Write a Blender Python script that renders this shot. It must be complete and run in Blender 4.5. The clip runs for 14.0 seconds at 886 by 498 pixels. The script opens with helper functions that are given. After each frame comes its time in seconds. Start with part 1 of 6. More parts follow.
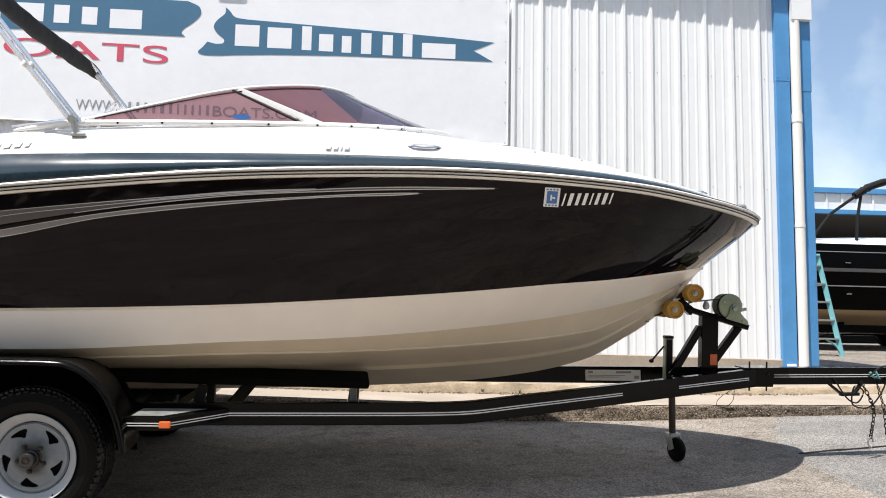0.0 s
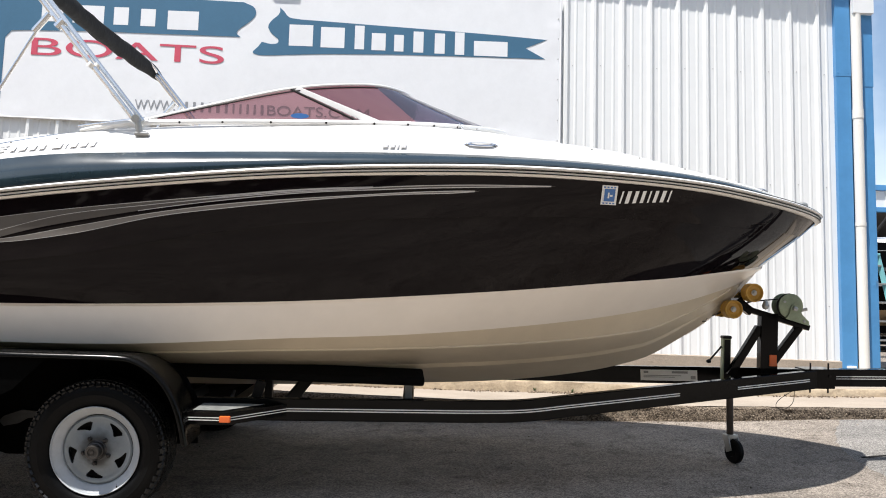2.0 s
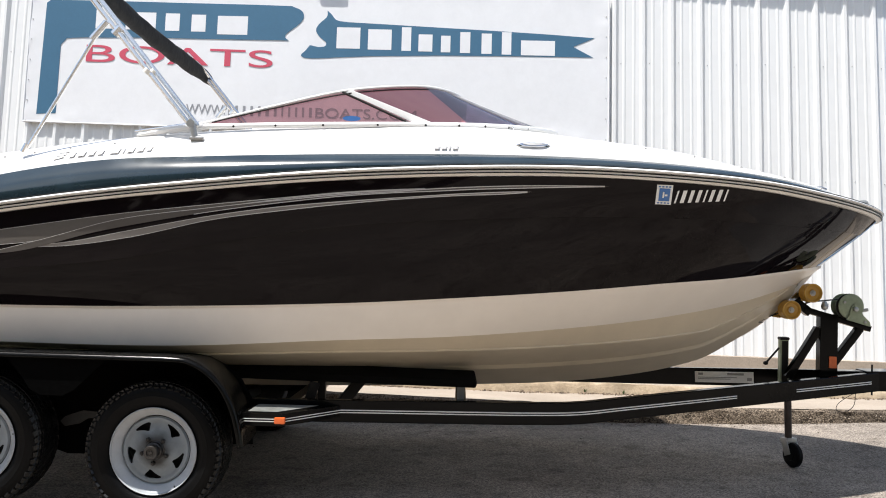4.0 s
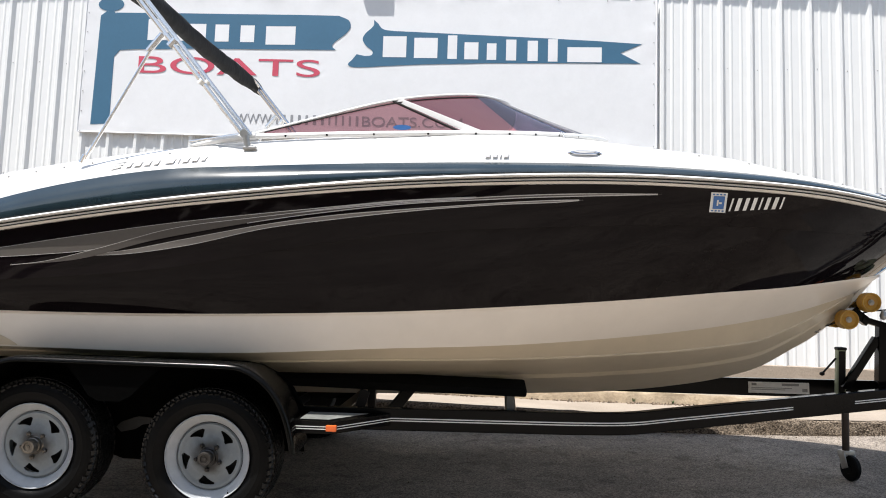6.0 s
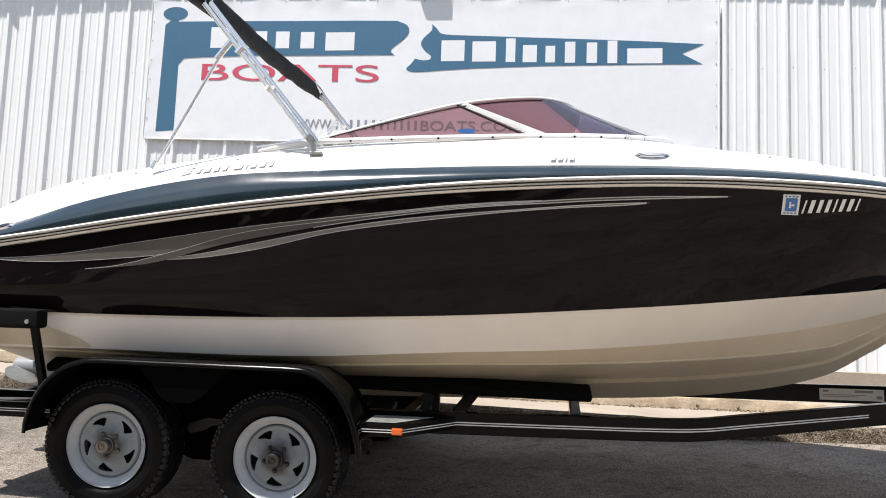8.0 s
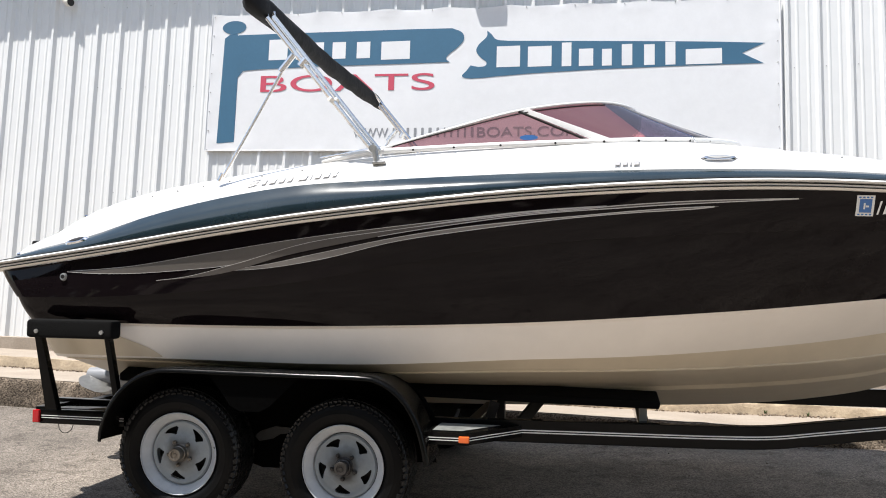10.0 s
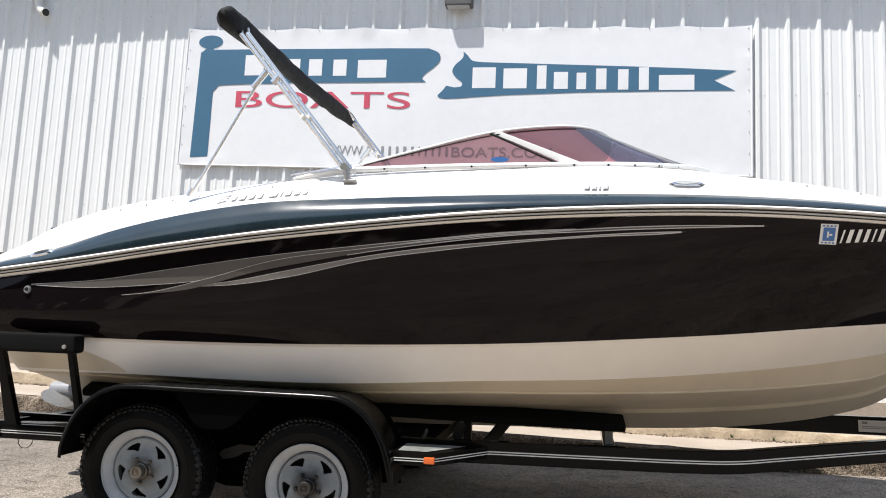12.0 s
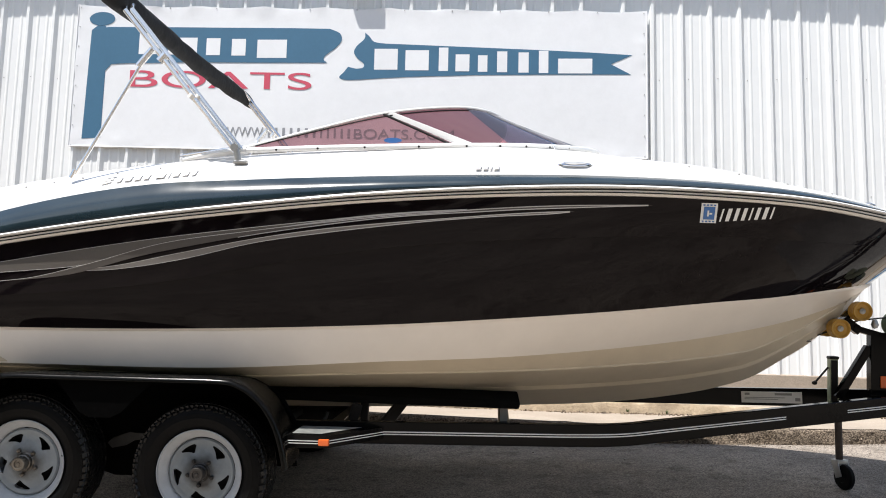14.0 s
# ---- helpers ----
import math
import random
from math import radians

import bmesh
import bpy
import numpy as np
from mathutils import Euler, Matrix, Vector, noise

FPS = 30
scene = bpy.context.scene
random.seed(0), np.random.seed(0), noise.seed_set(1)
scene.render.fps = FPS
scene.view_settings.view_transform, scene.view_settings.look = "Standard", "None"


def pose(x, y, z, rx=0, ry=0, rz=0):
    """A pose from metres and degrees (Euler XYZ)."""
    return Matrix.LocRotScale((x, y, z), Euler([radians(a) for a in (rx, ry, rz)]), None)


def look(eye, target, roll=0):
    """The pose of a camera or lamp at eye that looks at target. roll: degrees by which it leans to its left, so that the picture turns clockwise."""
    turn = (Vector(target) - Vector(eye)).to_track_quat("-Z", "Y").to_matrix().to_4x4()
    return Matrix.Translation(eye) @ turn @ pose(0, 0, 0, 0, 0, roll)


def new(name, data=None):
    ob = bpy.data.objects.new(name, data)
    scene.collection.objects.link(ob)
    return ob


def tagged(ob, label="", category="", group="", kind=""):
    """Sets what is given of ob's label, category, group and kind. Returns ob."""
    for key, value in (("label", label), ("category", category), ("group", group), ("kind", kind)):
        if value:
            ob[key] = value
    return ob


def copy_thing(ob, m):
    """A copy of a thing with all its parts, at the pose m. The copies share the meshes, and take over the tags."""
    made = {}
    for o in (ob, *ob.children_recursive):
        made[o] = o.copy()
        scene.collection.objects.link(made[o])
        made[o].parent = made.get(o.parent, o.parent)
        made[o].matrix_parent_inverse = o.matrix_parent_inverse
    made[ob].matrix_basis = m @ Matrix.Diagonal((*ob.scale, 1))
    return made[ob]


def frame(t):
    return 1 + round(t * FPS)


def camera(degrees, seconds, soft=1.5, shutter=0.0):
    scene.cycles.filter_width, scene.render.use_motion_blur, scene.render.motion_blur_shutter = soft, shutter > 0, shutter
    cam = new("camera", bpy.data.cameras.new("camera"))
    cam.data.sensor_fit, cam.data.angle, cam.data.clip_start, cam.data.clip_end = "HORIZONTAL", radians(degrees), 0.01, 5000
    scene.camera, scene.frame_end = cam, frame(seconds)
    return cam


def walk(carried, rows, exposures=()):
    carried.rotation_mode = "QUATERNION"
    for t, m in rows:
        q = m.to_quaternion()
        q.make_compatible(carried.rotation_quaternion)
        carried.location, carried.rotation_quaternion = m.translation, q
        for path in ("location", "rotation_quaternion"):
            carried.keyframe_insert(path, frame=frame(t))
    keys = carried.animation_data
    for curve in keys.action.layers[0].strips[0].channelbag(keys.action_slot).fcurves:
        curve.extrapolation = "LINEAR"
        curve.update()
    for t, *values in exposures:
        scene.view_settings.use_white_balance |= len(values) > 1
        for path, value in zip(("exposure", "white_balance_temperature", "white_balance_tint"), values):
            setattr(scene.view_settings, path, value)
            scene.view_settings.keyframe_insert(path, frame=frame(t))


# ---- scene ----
cam = camera(53.5, 14.0, soft=1.0)
PATH = [
    (0, (-1.52, -9.125, 0.835), (-1.351, -7.145, 1.06), 1.0),
    (0.5, (-1.531, -9.126, 0.836), (-1.386, -7.144, 1.062), 1.1),
    (1, (-1.544, -9.128, 0.834), (-1.432, -7.144, 1.057), 1.3),
    (1.5, (-1.56, -9.122, 0.835), (-1.475, -7.136, 1.055), 1.4),
    (2, (-1.561, -9.123, 0.832), (-1.5, -7.136, 1.051), 1.5),
    (2.5, (-1.572, -9.119, 0.837), (-1.534, -7.131, 1.054), 1.2),
    (3, (-1.578, -9.114, 0.836), (-1.568, -7.125, 1.053), 1.2),
    (5.5, (-1.635, -9.107, 0.844), (-1.745, -7.122, 1.068), 1.8),
    (6, (-1.64, -9.106, 0.845), (-1.776, -7.124, 1.075), 1.8),
    (6.5, (-1.651, -9.104, 0.845), (-1.811, -7.124, 1.078), 1.8),
    (7, (-1.671, -9.11, 0.846), (-1.862, -7.134, 1.081), 1.8),
    (7.5, (-1.684, -9.107, 0.848), (-1.905, -7.132, 1.081), 2.1),
    (8, (-1.696, -9.104, 0.845), (-1.953, -7.134, 1.079), 2.1),
    (8.5, (-1.706, -9.108, 0.846), (-1.993, -7.142, 1.08), 2.0),
    (11, (-1.76, -9.113, 0.861), (-2.173, -7.174, 1.127), 1.9),
    (11.5, (-1.744, -9.115, 0.864), (-2.143, -7.175, 1.145), 2.6),
    (12, (-1.718, -9.111, 0.862), (-2.04, -7.158, 1.148), 2.6),
    (12.5, (-1.693, -9.109, 0.86), (-1.952, -7.146, 1.138), 2.2),
    (13, (-1.669, -9.112, 0.855), (-1.888, -7.143, 1.126), 1.8),
    (13.5, (-1.646, -9.113, 0.854), (-1.827, -7.139, 1.115), 1.5),
    (14, (-1.63, -9.105, 0.853), (-1.752, -7.126, 1.108), 1.3),
]
walk(cam, [(t, look(eye, target, roll)) for t, eye, target, roll in PATH])

# ---- light ----
SUN_TRAVEL = Vector((0.287, 0.275, -0.917)).normalized()
world = bpy.data.worlds.new("sky")
scene.world = world
world.use_nodes = True
_wn = world.node_tree.nodes
_sky = _wn.new("ShaderNodeTexSky")
_sky.sky_type, _sky.sun_disc = "NISHITA", False
_sky.sun_elevation = math.asin(-SUN_TRAVEL.z)
_sky.sun_rotation = math.atan2(-SUN_TRAVEL.x, -SUN_TRAVEL.y)
_sky.air_density, _sky.dust_density = 1.1, 0.5
_wl = world.node_tree.links
_wc, _wt, _wr, _wm = _wn.new("ShaderNodeTexCoord"), _wn.new("ShaderNodeTexNoise"), _wn.new("ShaderNodeValToRGB"), _wn.new("ShaderNodeMix")
_wt.inputs["Scale"].default_value, _wt.inputs["Detail"].default_value, _wt.inputs["Roughness"].default_value = 2.6, 8, 0.55
_wr.color_ramp.elements[0].position, _wr.color_ramp.elements[1].position = 0.46, 0.74
_wr.color_ramp.elements[0].color, _wr.color_ramp.elements[1].color = (0.05, 0.05, 0.05, 1), (0.80, 0.80, 0.80, 1)
_wm.data_type = "RGBA"
_wm.inputs[7].default_value = (8.2, 8.5, 8.7, 1)
_wl.new(_wc.outputs["Generated"], _wt.inputs["Vector"])
_wl.new(_wt.outputs["Fac"], _wr.inputs[0])
_wl.new(_wr.outputs[0], _wm.inputs[0])
_wl.new(_sky.outputs[0], _wm.inputs[6])
_wl.new(_wm.outputs[2], _wn["Background"].inputs[0])
_wn["Background"].inputs[1].default_value = 0.10
sun = new("sun", bpy.data.lights.new("sun", "SUN"))
sun.data.energy, sun.data.angle, sun.data.color = 4.7, radians(0.53), (1.0, 0.96, 0.905)
sun.rotation_mode = "QUATERNION"
sun.rotation_quaternion = SUN_TRAVEL.to_track_quat("-Z", "Y")
sun.location = (-8, -8, 20)
scene.view_settings.exposure = 0.72


# ---- materials ----
def material(name, color, rough=0.5, metal=0.0, grain=0.0, scale=40.0, stain=0.0, stain_scale=2.0, bump=0.0,
             bump_scale=60.0, coat=0.0, tint=(1, 1, 1), spec=0.5, rough_var=0.0, per_piece=0.0):
    """A painted or natural surface: base colour varied by fine grain and broad stains, with fine relief."""
    m = bpy.data.materials.new(name)
    m.use_nodes = True
    n, l = m.node_tree.nodes, m.node_tree.links
    b = n["Principled BSDF"]
    b.inputs["Roughness"].default_value, b.inputs["Metallic"].default_value = rough, metal
    b.inputs["Coat Weight"].default_value, b.inputs["Coat Roughness"].default_value = coat, 0.03
    b.inputs["Specular IOR Level"].default_value = spec
    b.inputs["Base Color"].default_value = (*color, 1)
    tc = n.new("ShaderNodeTexCoord")
    col = None

    def mul(prev, amount, sc, detail, dark):
        t = n.new("ShaderNodeTexNoise")
        t.inputs["Scale"].default_value, t.inputs["Detail"].default_value = sc, detail
        t.inputs["Roughness"].default_value = 0.65
        l.new(tc.outputs["Object"], t.inputs["Vector"])
        r = n.new("ShaderNodeValToRGB")
        r.color_ramp.elements[0].position, r.color_ramp.elements[1].position = 0.3, 0.7
        r.color_ramp.elements[0].color = (*[1 - amount * (2 - dark[k]) * 0.6 for k in range(3)], 1)
        r.color_ramp.elements[1].color = (1 + amount * 0.45, 1 + amount * 0.45, 1 + amount * 0.45, 1)
        l.new(t.outputs["Fac"], r.inputs["Fac"])
        x = n.new("ShaderNodeMix")
        x.data_type, x.blend_type = "RGBA", "MULTIPLY"
        x.inputs[0].default_value = 1.0
        if prev is None:
            x.inputs[6].default_value = (*color, 1)
        else:
            l.new(prev, x.inputs[6])
        l.new(r.outputs[0], x.inputs[7])
        return x.outputs[2], t

    t = None
    if grain:
        col, t = mul(col, grain, scale, 6, (1, 1, 1))
    if stain:
        col, t2 = mul(col, stain, stain_scale, 8, tint)
    if per_piece:
        info = n.new("ShaderNodeObjectInfo")
        mr = n.new("ShaderNodeMapRange")
        mr.inputs[3].default_value, mr.inputs[4].default_value = 1 - per_piece, 1 + per_piece
        l.new(info.outputs["Random"], mr.inputs[0])
        hsv = n.new("ShaderNodeHueSaturation")
        l.new(mr.outputs[0], hsv.inputs["Value"])
        if col is None:
            hsv.inputs["Color"].default_value = (*color, 1)
        else:
            l.new(col, hsv.inputs["Color"])
        col = hsv.outputs[0]
    if col is not None:
        l.new(col, b.inputs["Base Color"])
    if rough_var:
        t3 = n.new("ShaderNodeTexNoise")
        t3.inputs["Scale"].default_value, t3.inputs["Detail"].default_value = 5.0, 6
        l.new(tc.outputs["Object"], t3.inputs["Vector"])
        mr = n.new("ShaderNodeMapRange")
        mr.inputs[1].default_value, mr.inputs[2].default_value = 0.3, 0.7
        mr.inputs[3].default_value, mr.inputs[4].default_value = max(0, rough - rough_var), rough + rough_var
        l.new(t3.outputs["Fac"], mr.inputs[0])
        l.new(mr.outputs[0], b.inputs["Roughness"])
    if bump:
        t4 = n.new("ShaderNodeTexNoise")
        t4.inputs["Scale"].default_value, t4.inputs["Detail"].default_value = bump_scale, 5
        l.new(tc.outputs["Object"], t4.inputs["Vector"])
        bp = n.new("ShaderNodeBump")
        bp.inputs["Strength"].default_value, bp.inputs["Distance"].default_value = 1.0, bump
        l.new(t4.outputs["Fac"], bp.inputs["Height"])
        l.new(bp.outputs[0], b.inputs["Normal"])
    return m


def tinted_glass(name, color):
    """Thin tinted acrylic: a clear tint with a mirror gloss that rises at grazing angles."""
    m = bpy.data.materials.new(name)
    m.use_nodes = True
    n, l = m.node_tree.nodes, m.node_tree.links
    out = n["Material Output"]
    n.remove(n["Principled BSDF"])
    tr, gl, mix, fr = (n.new("ShaderNodeBsdfTransparent"), n.new("ShaderNodeBsdfGlossy"), n.new("ShaderNodeMixShader"),
                       n.new("ShaderNodeFresnel"))
    tr.inputs[0].default_value = (*color, 1)
    # pale diffuse share put in for glare on the panes
    haze = n.new("ShaderNodeBsdfDiffuse")
    haze.inputs[0].default_value = (*[0.15 + 0.6 * c for c in color], 1)
    veil = n.new("ShaderNodeMixShader")
    veil.inputs[0].default_value = 0.14
    l.new(tr.outputs[0], veil.inputs[1])
    l.new(haze.outputs[0], veil.inputs[2])
    gl.inputs[0].default_value, gl.inputs[1].default_value = (1, 1, 1, 1), 0.03
    fr.inputs[0].default_value = 1.49
    l.new(fr.outputs[0], mix.inputs[0])
    l.new(veil.outputs[0], mix.inputs[1])
    l.new(gl.outputs[0], mix.inputs[2])
    l.new(mix.outputs[0], out.inputs[0])
    return m


def stone_mix(name, dark, light, cell, rough, bump, dirt, dirt_scale, fine=1.0):
    """Aggregate bound in asphalt or cement: random stones, a matrix between them, broad stains."""
    m = bpy.data.materials.new(name)
    m.use_nodes = True
    n, l = m.node_tree.nodes, m.node_tree.links
    b = n["Principled BSDF"]
    b.inputs["Roughness"].default_value = rough
    b.inputs["Specular IOR Level"].default_value = 0.25
    tc = n.new("ShaderNodeTexCoord")
    v = n.new("ShaderNodeTexVoronoi")
    v.inputs["Scale"].default_value = cell
    l.new(tc.outputs["Object"], v.inputs["Vector"])
    bw = n.new("ShaderNodeSeparateColor")
    l.new(v.outputs["Color"], bw.inputs[0])
    ramp = n.new("ShaderNodeValToRGB")
    ramp.color_ramp.elements[0].position, ramp.color_ramp.elements[1].position = 0.15, 0.95
    ramp.color_ramp.elements[0].color, ramp.color_ramp.elements[1].color = (*dark, 1), (*light, 1)
    l.new(bw.outputs[0], ramp.inputs[0])
    t = n.new("ShaderNodeTexNoise")
    t.inputs["Scale"].default_value, t.inputs["Detail"].default_value, t.inputs["Roughness"].default_value = dirt_scale, 9, 0.7
    l.new(tc.outputs["Object"], t.inputs["Vector"])
    r2 = n.new("ShaderNodeValToRGB")
    r2.color_ramp.elements[0].position, r2.color_ramp.elements[1].position = 0.35, 0.65
    r2.color_ramp.elements[0].color, r2.color_ramp.elements[1].color = (1 - dirt, 1 - dirt, 1 - dirt, 1), (1 + dirt * 0.5, 1 + dirt * 0.48, 1 + dirt * 0.45, 1)
    l.new(t.outputs["Fac"], r2.inputs[0])
    x = n.new("ShaderNodeMix")
    x.data_type, x.blend_type = "RGBA", "MULTIPLY"
    x.inputs[0].default_value = 1.0
    l.new(ramp.outputs[0], x.inputs[6])
    l.new(r2.outputs[0], x.inputs[7])
    l.new(x.outputs[2], b.inputs["Base Color"])
    bp = n.new("ShaderNodeBump")
    bp.inputs["Strength"].default_value, bp.inputs["Distance"].default_value = 1.0, bump
    bp.invert = True
    l.new(v.outputs["Distance"], bp.inputs["Height"])
    l.new(bp.outputs[0], b.inputs["Normal"])
    return m


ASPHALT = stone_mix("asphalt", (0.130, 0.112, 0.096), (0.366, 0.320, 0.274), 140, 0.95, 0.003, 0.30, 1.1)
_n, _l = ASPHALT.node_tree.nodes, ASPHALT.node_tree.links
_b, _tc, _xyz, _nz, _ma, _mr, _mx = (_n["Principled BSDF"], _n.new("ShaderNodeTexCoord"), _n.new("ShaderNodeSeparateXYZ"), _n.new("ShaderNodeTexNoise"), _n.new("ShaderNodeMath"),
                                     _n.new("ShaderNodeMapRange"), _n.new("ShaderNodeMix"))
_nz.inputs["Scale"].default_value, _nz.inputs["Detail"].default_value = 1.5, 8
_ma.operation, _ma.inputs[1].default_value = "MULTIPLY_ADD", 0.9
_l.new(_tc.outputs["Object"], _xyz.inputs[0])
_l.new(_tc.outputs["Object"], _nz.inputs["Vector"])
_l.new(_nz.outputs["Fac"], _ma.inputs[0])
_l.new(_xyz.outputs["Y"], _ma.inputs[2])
# Paler ground below the view, added to bounce light up onto the hull.
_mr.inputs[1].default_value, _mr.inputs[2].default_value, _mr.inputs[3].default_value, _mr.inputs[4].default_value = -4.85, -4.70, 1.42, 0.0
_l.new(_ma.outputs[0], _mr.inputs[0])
# Tone along x: paler worn east end, shade under the boat painted darker.
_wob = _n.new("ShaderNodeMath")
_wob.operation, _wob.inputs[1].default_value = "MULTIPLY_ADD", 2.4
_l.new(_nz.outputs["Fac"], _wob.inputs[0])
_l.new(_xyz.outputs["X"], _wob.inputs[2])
_wear_and_shade = _n.new("ShaderNodeValToRGB")
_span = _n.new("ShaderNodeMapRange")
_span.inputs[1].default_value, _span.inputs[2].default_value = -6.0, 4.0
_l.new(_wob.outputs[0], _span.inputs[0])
_l.new(_span.outputs[0], _wear_and_shade.inputs[0])
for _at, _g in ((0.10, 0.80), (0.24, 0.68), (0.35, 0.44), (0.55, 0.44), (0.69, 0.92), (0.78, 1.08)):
    _e = _wear_and_shade.color_ramp.elements[0] if _at == 0.10 else _wear_and_shade.color_ramp.elements[1] if _at == 0.78 else _wear_and_shade.color_ramp.elements.new(_at)
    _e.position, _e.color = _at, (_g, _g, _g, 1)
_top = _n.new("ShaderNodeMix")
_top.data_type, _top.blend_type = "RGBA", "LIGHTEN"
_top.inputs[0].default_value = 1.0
_l.new(_wear_and_shade.outputs[0], _top.inputs[6])
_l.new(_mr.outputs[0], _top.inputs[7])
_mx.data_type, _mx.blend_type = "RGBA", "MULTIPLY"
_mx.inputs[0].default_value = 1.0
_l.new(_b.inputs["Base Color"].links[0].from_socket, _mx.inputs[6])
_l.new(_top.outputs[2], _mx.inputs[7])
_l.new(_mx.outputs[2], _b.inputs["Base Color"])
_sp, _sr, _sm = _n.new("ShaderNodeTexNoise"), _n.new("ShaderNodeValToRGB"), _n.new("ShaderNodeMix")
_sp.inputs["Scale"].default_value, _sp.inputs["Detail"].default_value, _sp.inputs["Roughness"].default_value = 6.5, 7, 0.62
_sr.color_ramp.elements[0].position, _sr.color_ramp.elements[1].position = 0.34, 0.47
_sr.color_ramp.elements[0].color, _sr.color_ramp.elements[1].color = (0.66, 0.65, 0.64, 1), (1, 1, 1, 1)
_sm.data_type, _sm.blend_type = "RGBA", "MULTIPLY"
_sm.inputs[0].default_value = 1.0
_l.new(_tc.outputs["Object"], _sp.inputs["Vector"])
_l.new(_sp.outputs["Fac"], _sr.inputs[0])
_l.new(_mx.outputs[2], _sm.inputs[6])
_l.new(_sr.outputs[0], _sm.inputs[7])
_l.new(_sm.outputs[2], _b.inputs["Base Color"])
PATCH = stone_mix("newer_asphalt", (0.115, 0.109, 0.102), (0.32, 0.303, 0.284), 150, 0.95, 0.003, 0.25, 2.0)
TAR = material("tar", (0.020, 0.020, 0.020), 1.0, grain=0.3, bump=0.003, spec=0.0)
CONCRETE = material("concrete", (0.325, 0.275, 0.223), 0.9, grain=0.25, scale=60, stain=0.3, stain_scale=1.6, bump=0.003, tint=(1, .9, .8))
CURBSTONE = stone_mix("pebbled_concrete", (0.065, 0.050, 0.038), (0.29, 0.235, 0.18), 110, 0.95, 0.004, 0.6, 1.8)
PANEL_WHITE = material("white_panel_paint", (0.75, 0.762, 0.764), 0.45, grain=0.03, scale=8, stain=0.06, stain_scale=1.2)
VINYL = material("white_vinyl", (0.72, 0.73, 0.75), 0.5, grain=0.03, scale=12, stain=0.05, stain_scale=1.5, bump=0.004, bump_scale=3)
INK_BLUE = material("banner_blue_ink", (0.038, 0.125, 0.215), 0.5, grain=0.06, stain=0.08)
INK_RED = material("banner_red_ink", (0.52, 0.065, 0.11), 0.5, grain=0.06, stain=0.08)
INK_GREY = material("banner_grey_ink", (0.25, 0.26, 0.28), 0.5, grain=0.06)
BLUE_TRIM = material("blue_trim_paint", (0.075, 0.25, 0.50), 0.4, grain=0.06, scale=20, stain=0.15, stain_scale=3)
PVC = material("cream_downspout", (0.74, 0.72, 0.675), 0.45, grain=0.05, stain=0.08)
GEL_BLACK = material("black_gelcoat", (0.0060, 0.0042, 0.0050), 0.04, grain=0.2, scale=6, spec=0.14, rough_var=0.015)
GEL_WHITE = material("white_gelcoat", (0.80, 0.79, 0.77), 0.16, grain=0.02, scale=5, coat=0.5, stain=0.03)
GEL_BAND = material("lower_white_gelcoat", (0.88, 0.83, 0.765), 0.3, grain=0.04, scale=5, coat=0.1, stain=0.06)
GEL_CREAM = material("cream_bottom_gelcoat", (0.66, 0.575, 0.44), 0.3, grain=0.05, scale=6, stain=0.16, stain_scale=2.2, coat=0.2)
GEL_TEAL = material("dark_blue_gelcoat", (0.016, 0.029, 0.038), 0.14, grain=0.3, scale=5, spec=0.9, rough_var=0.02)
SILVER = material("silver_taupe_decal", (0.115, 0.104, 0.094), 0.35, metal=0.3, grain=0.08)
SILVER_DARK = material("dark_taupe_decal", (0.090, 0.081, 0.074), 0.35, metal=0.3, grain=0.08)
SILVER_EDGE = material("pale_decal_edge", (0.52, 0.50, 0.48), 0.35, grain=0.05)
BRUSHED = material("bright_anodised_tube", (0.82, 0.82, 0.81), 0.17, metal=0.95, grain=0.05)
# darker copy of the black gelcoat, with shade put into its colour
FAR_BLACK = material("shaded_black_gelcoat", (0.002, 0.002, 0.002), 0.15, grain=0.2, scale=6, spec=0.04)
RAIL_STEEL = material("satin_rail_steel", (0.92, 0.91, 0.89), 0.2, metal=0.15, grain=0.05)
SILVER_LIGHT = material("light_silver_decal", (0.20, 0.188, 0.175), 0.35, metal=0.25, grain=0.06)
BADGE = material("grey_badge_plastic", (0.40, 0.40, 0.40), 0.4, grain=0.05)
PALE_BADGE = material("pale_raised_lettering", (0.52, 0.52, 0.53), 0.3, grain=0.05)
RISER = material("crumbled_tan_concrete", (0.42, 0.335, 0.235), 0.95, grain=0.3, scale=40, stain=0.4, stain_scale=4, bump=0.006, bump_scale=40)
STEEL = material("stainless_steel", (0.72, 0.72, 0.72), 0.16, metal=1.0, grain=0.05, rough_var=0.06)
RUB = material("cream_rub_rail", (0.77, 0.74, 0.68), 0.35, grain=0.08, stain=0.1)
CHROME = material("chrome", (0.75, 0.75, 0.76), 0.08, metal=1.0)
ACRYLIC = tinted_glass("red_tinted_acrylic", (0.42, 0.215, 0.235))
# deeper tints stand in for reflections and overlapping panes towards the front
ACRYLIC_MID = tinted_glass("deep_red_acrylic", (0.25, 0.095, 0.118))
ACRYLIC_DARK = tinted_glass("violet_reflection_acrylic", (0.05, 0.036, 0.07))
FRAME_WHITE = material("white_aluminium", (0.78, 0.78, 0.77), 0.35, grain=0.03)
RUBBER = material("tyre_rubber", (0.0045, 0.0045, 0.0047), 0.42, grain=0.35, scale=30, stain=0.5, stain_scale=6, bump=0.001, bump_scale=200, spec=0.1)
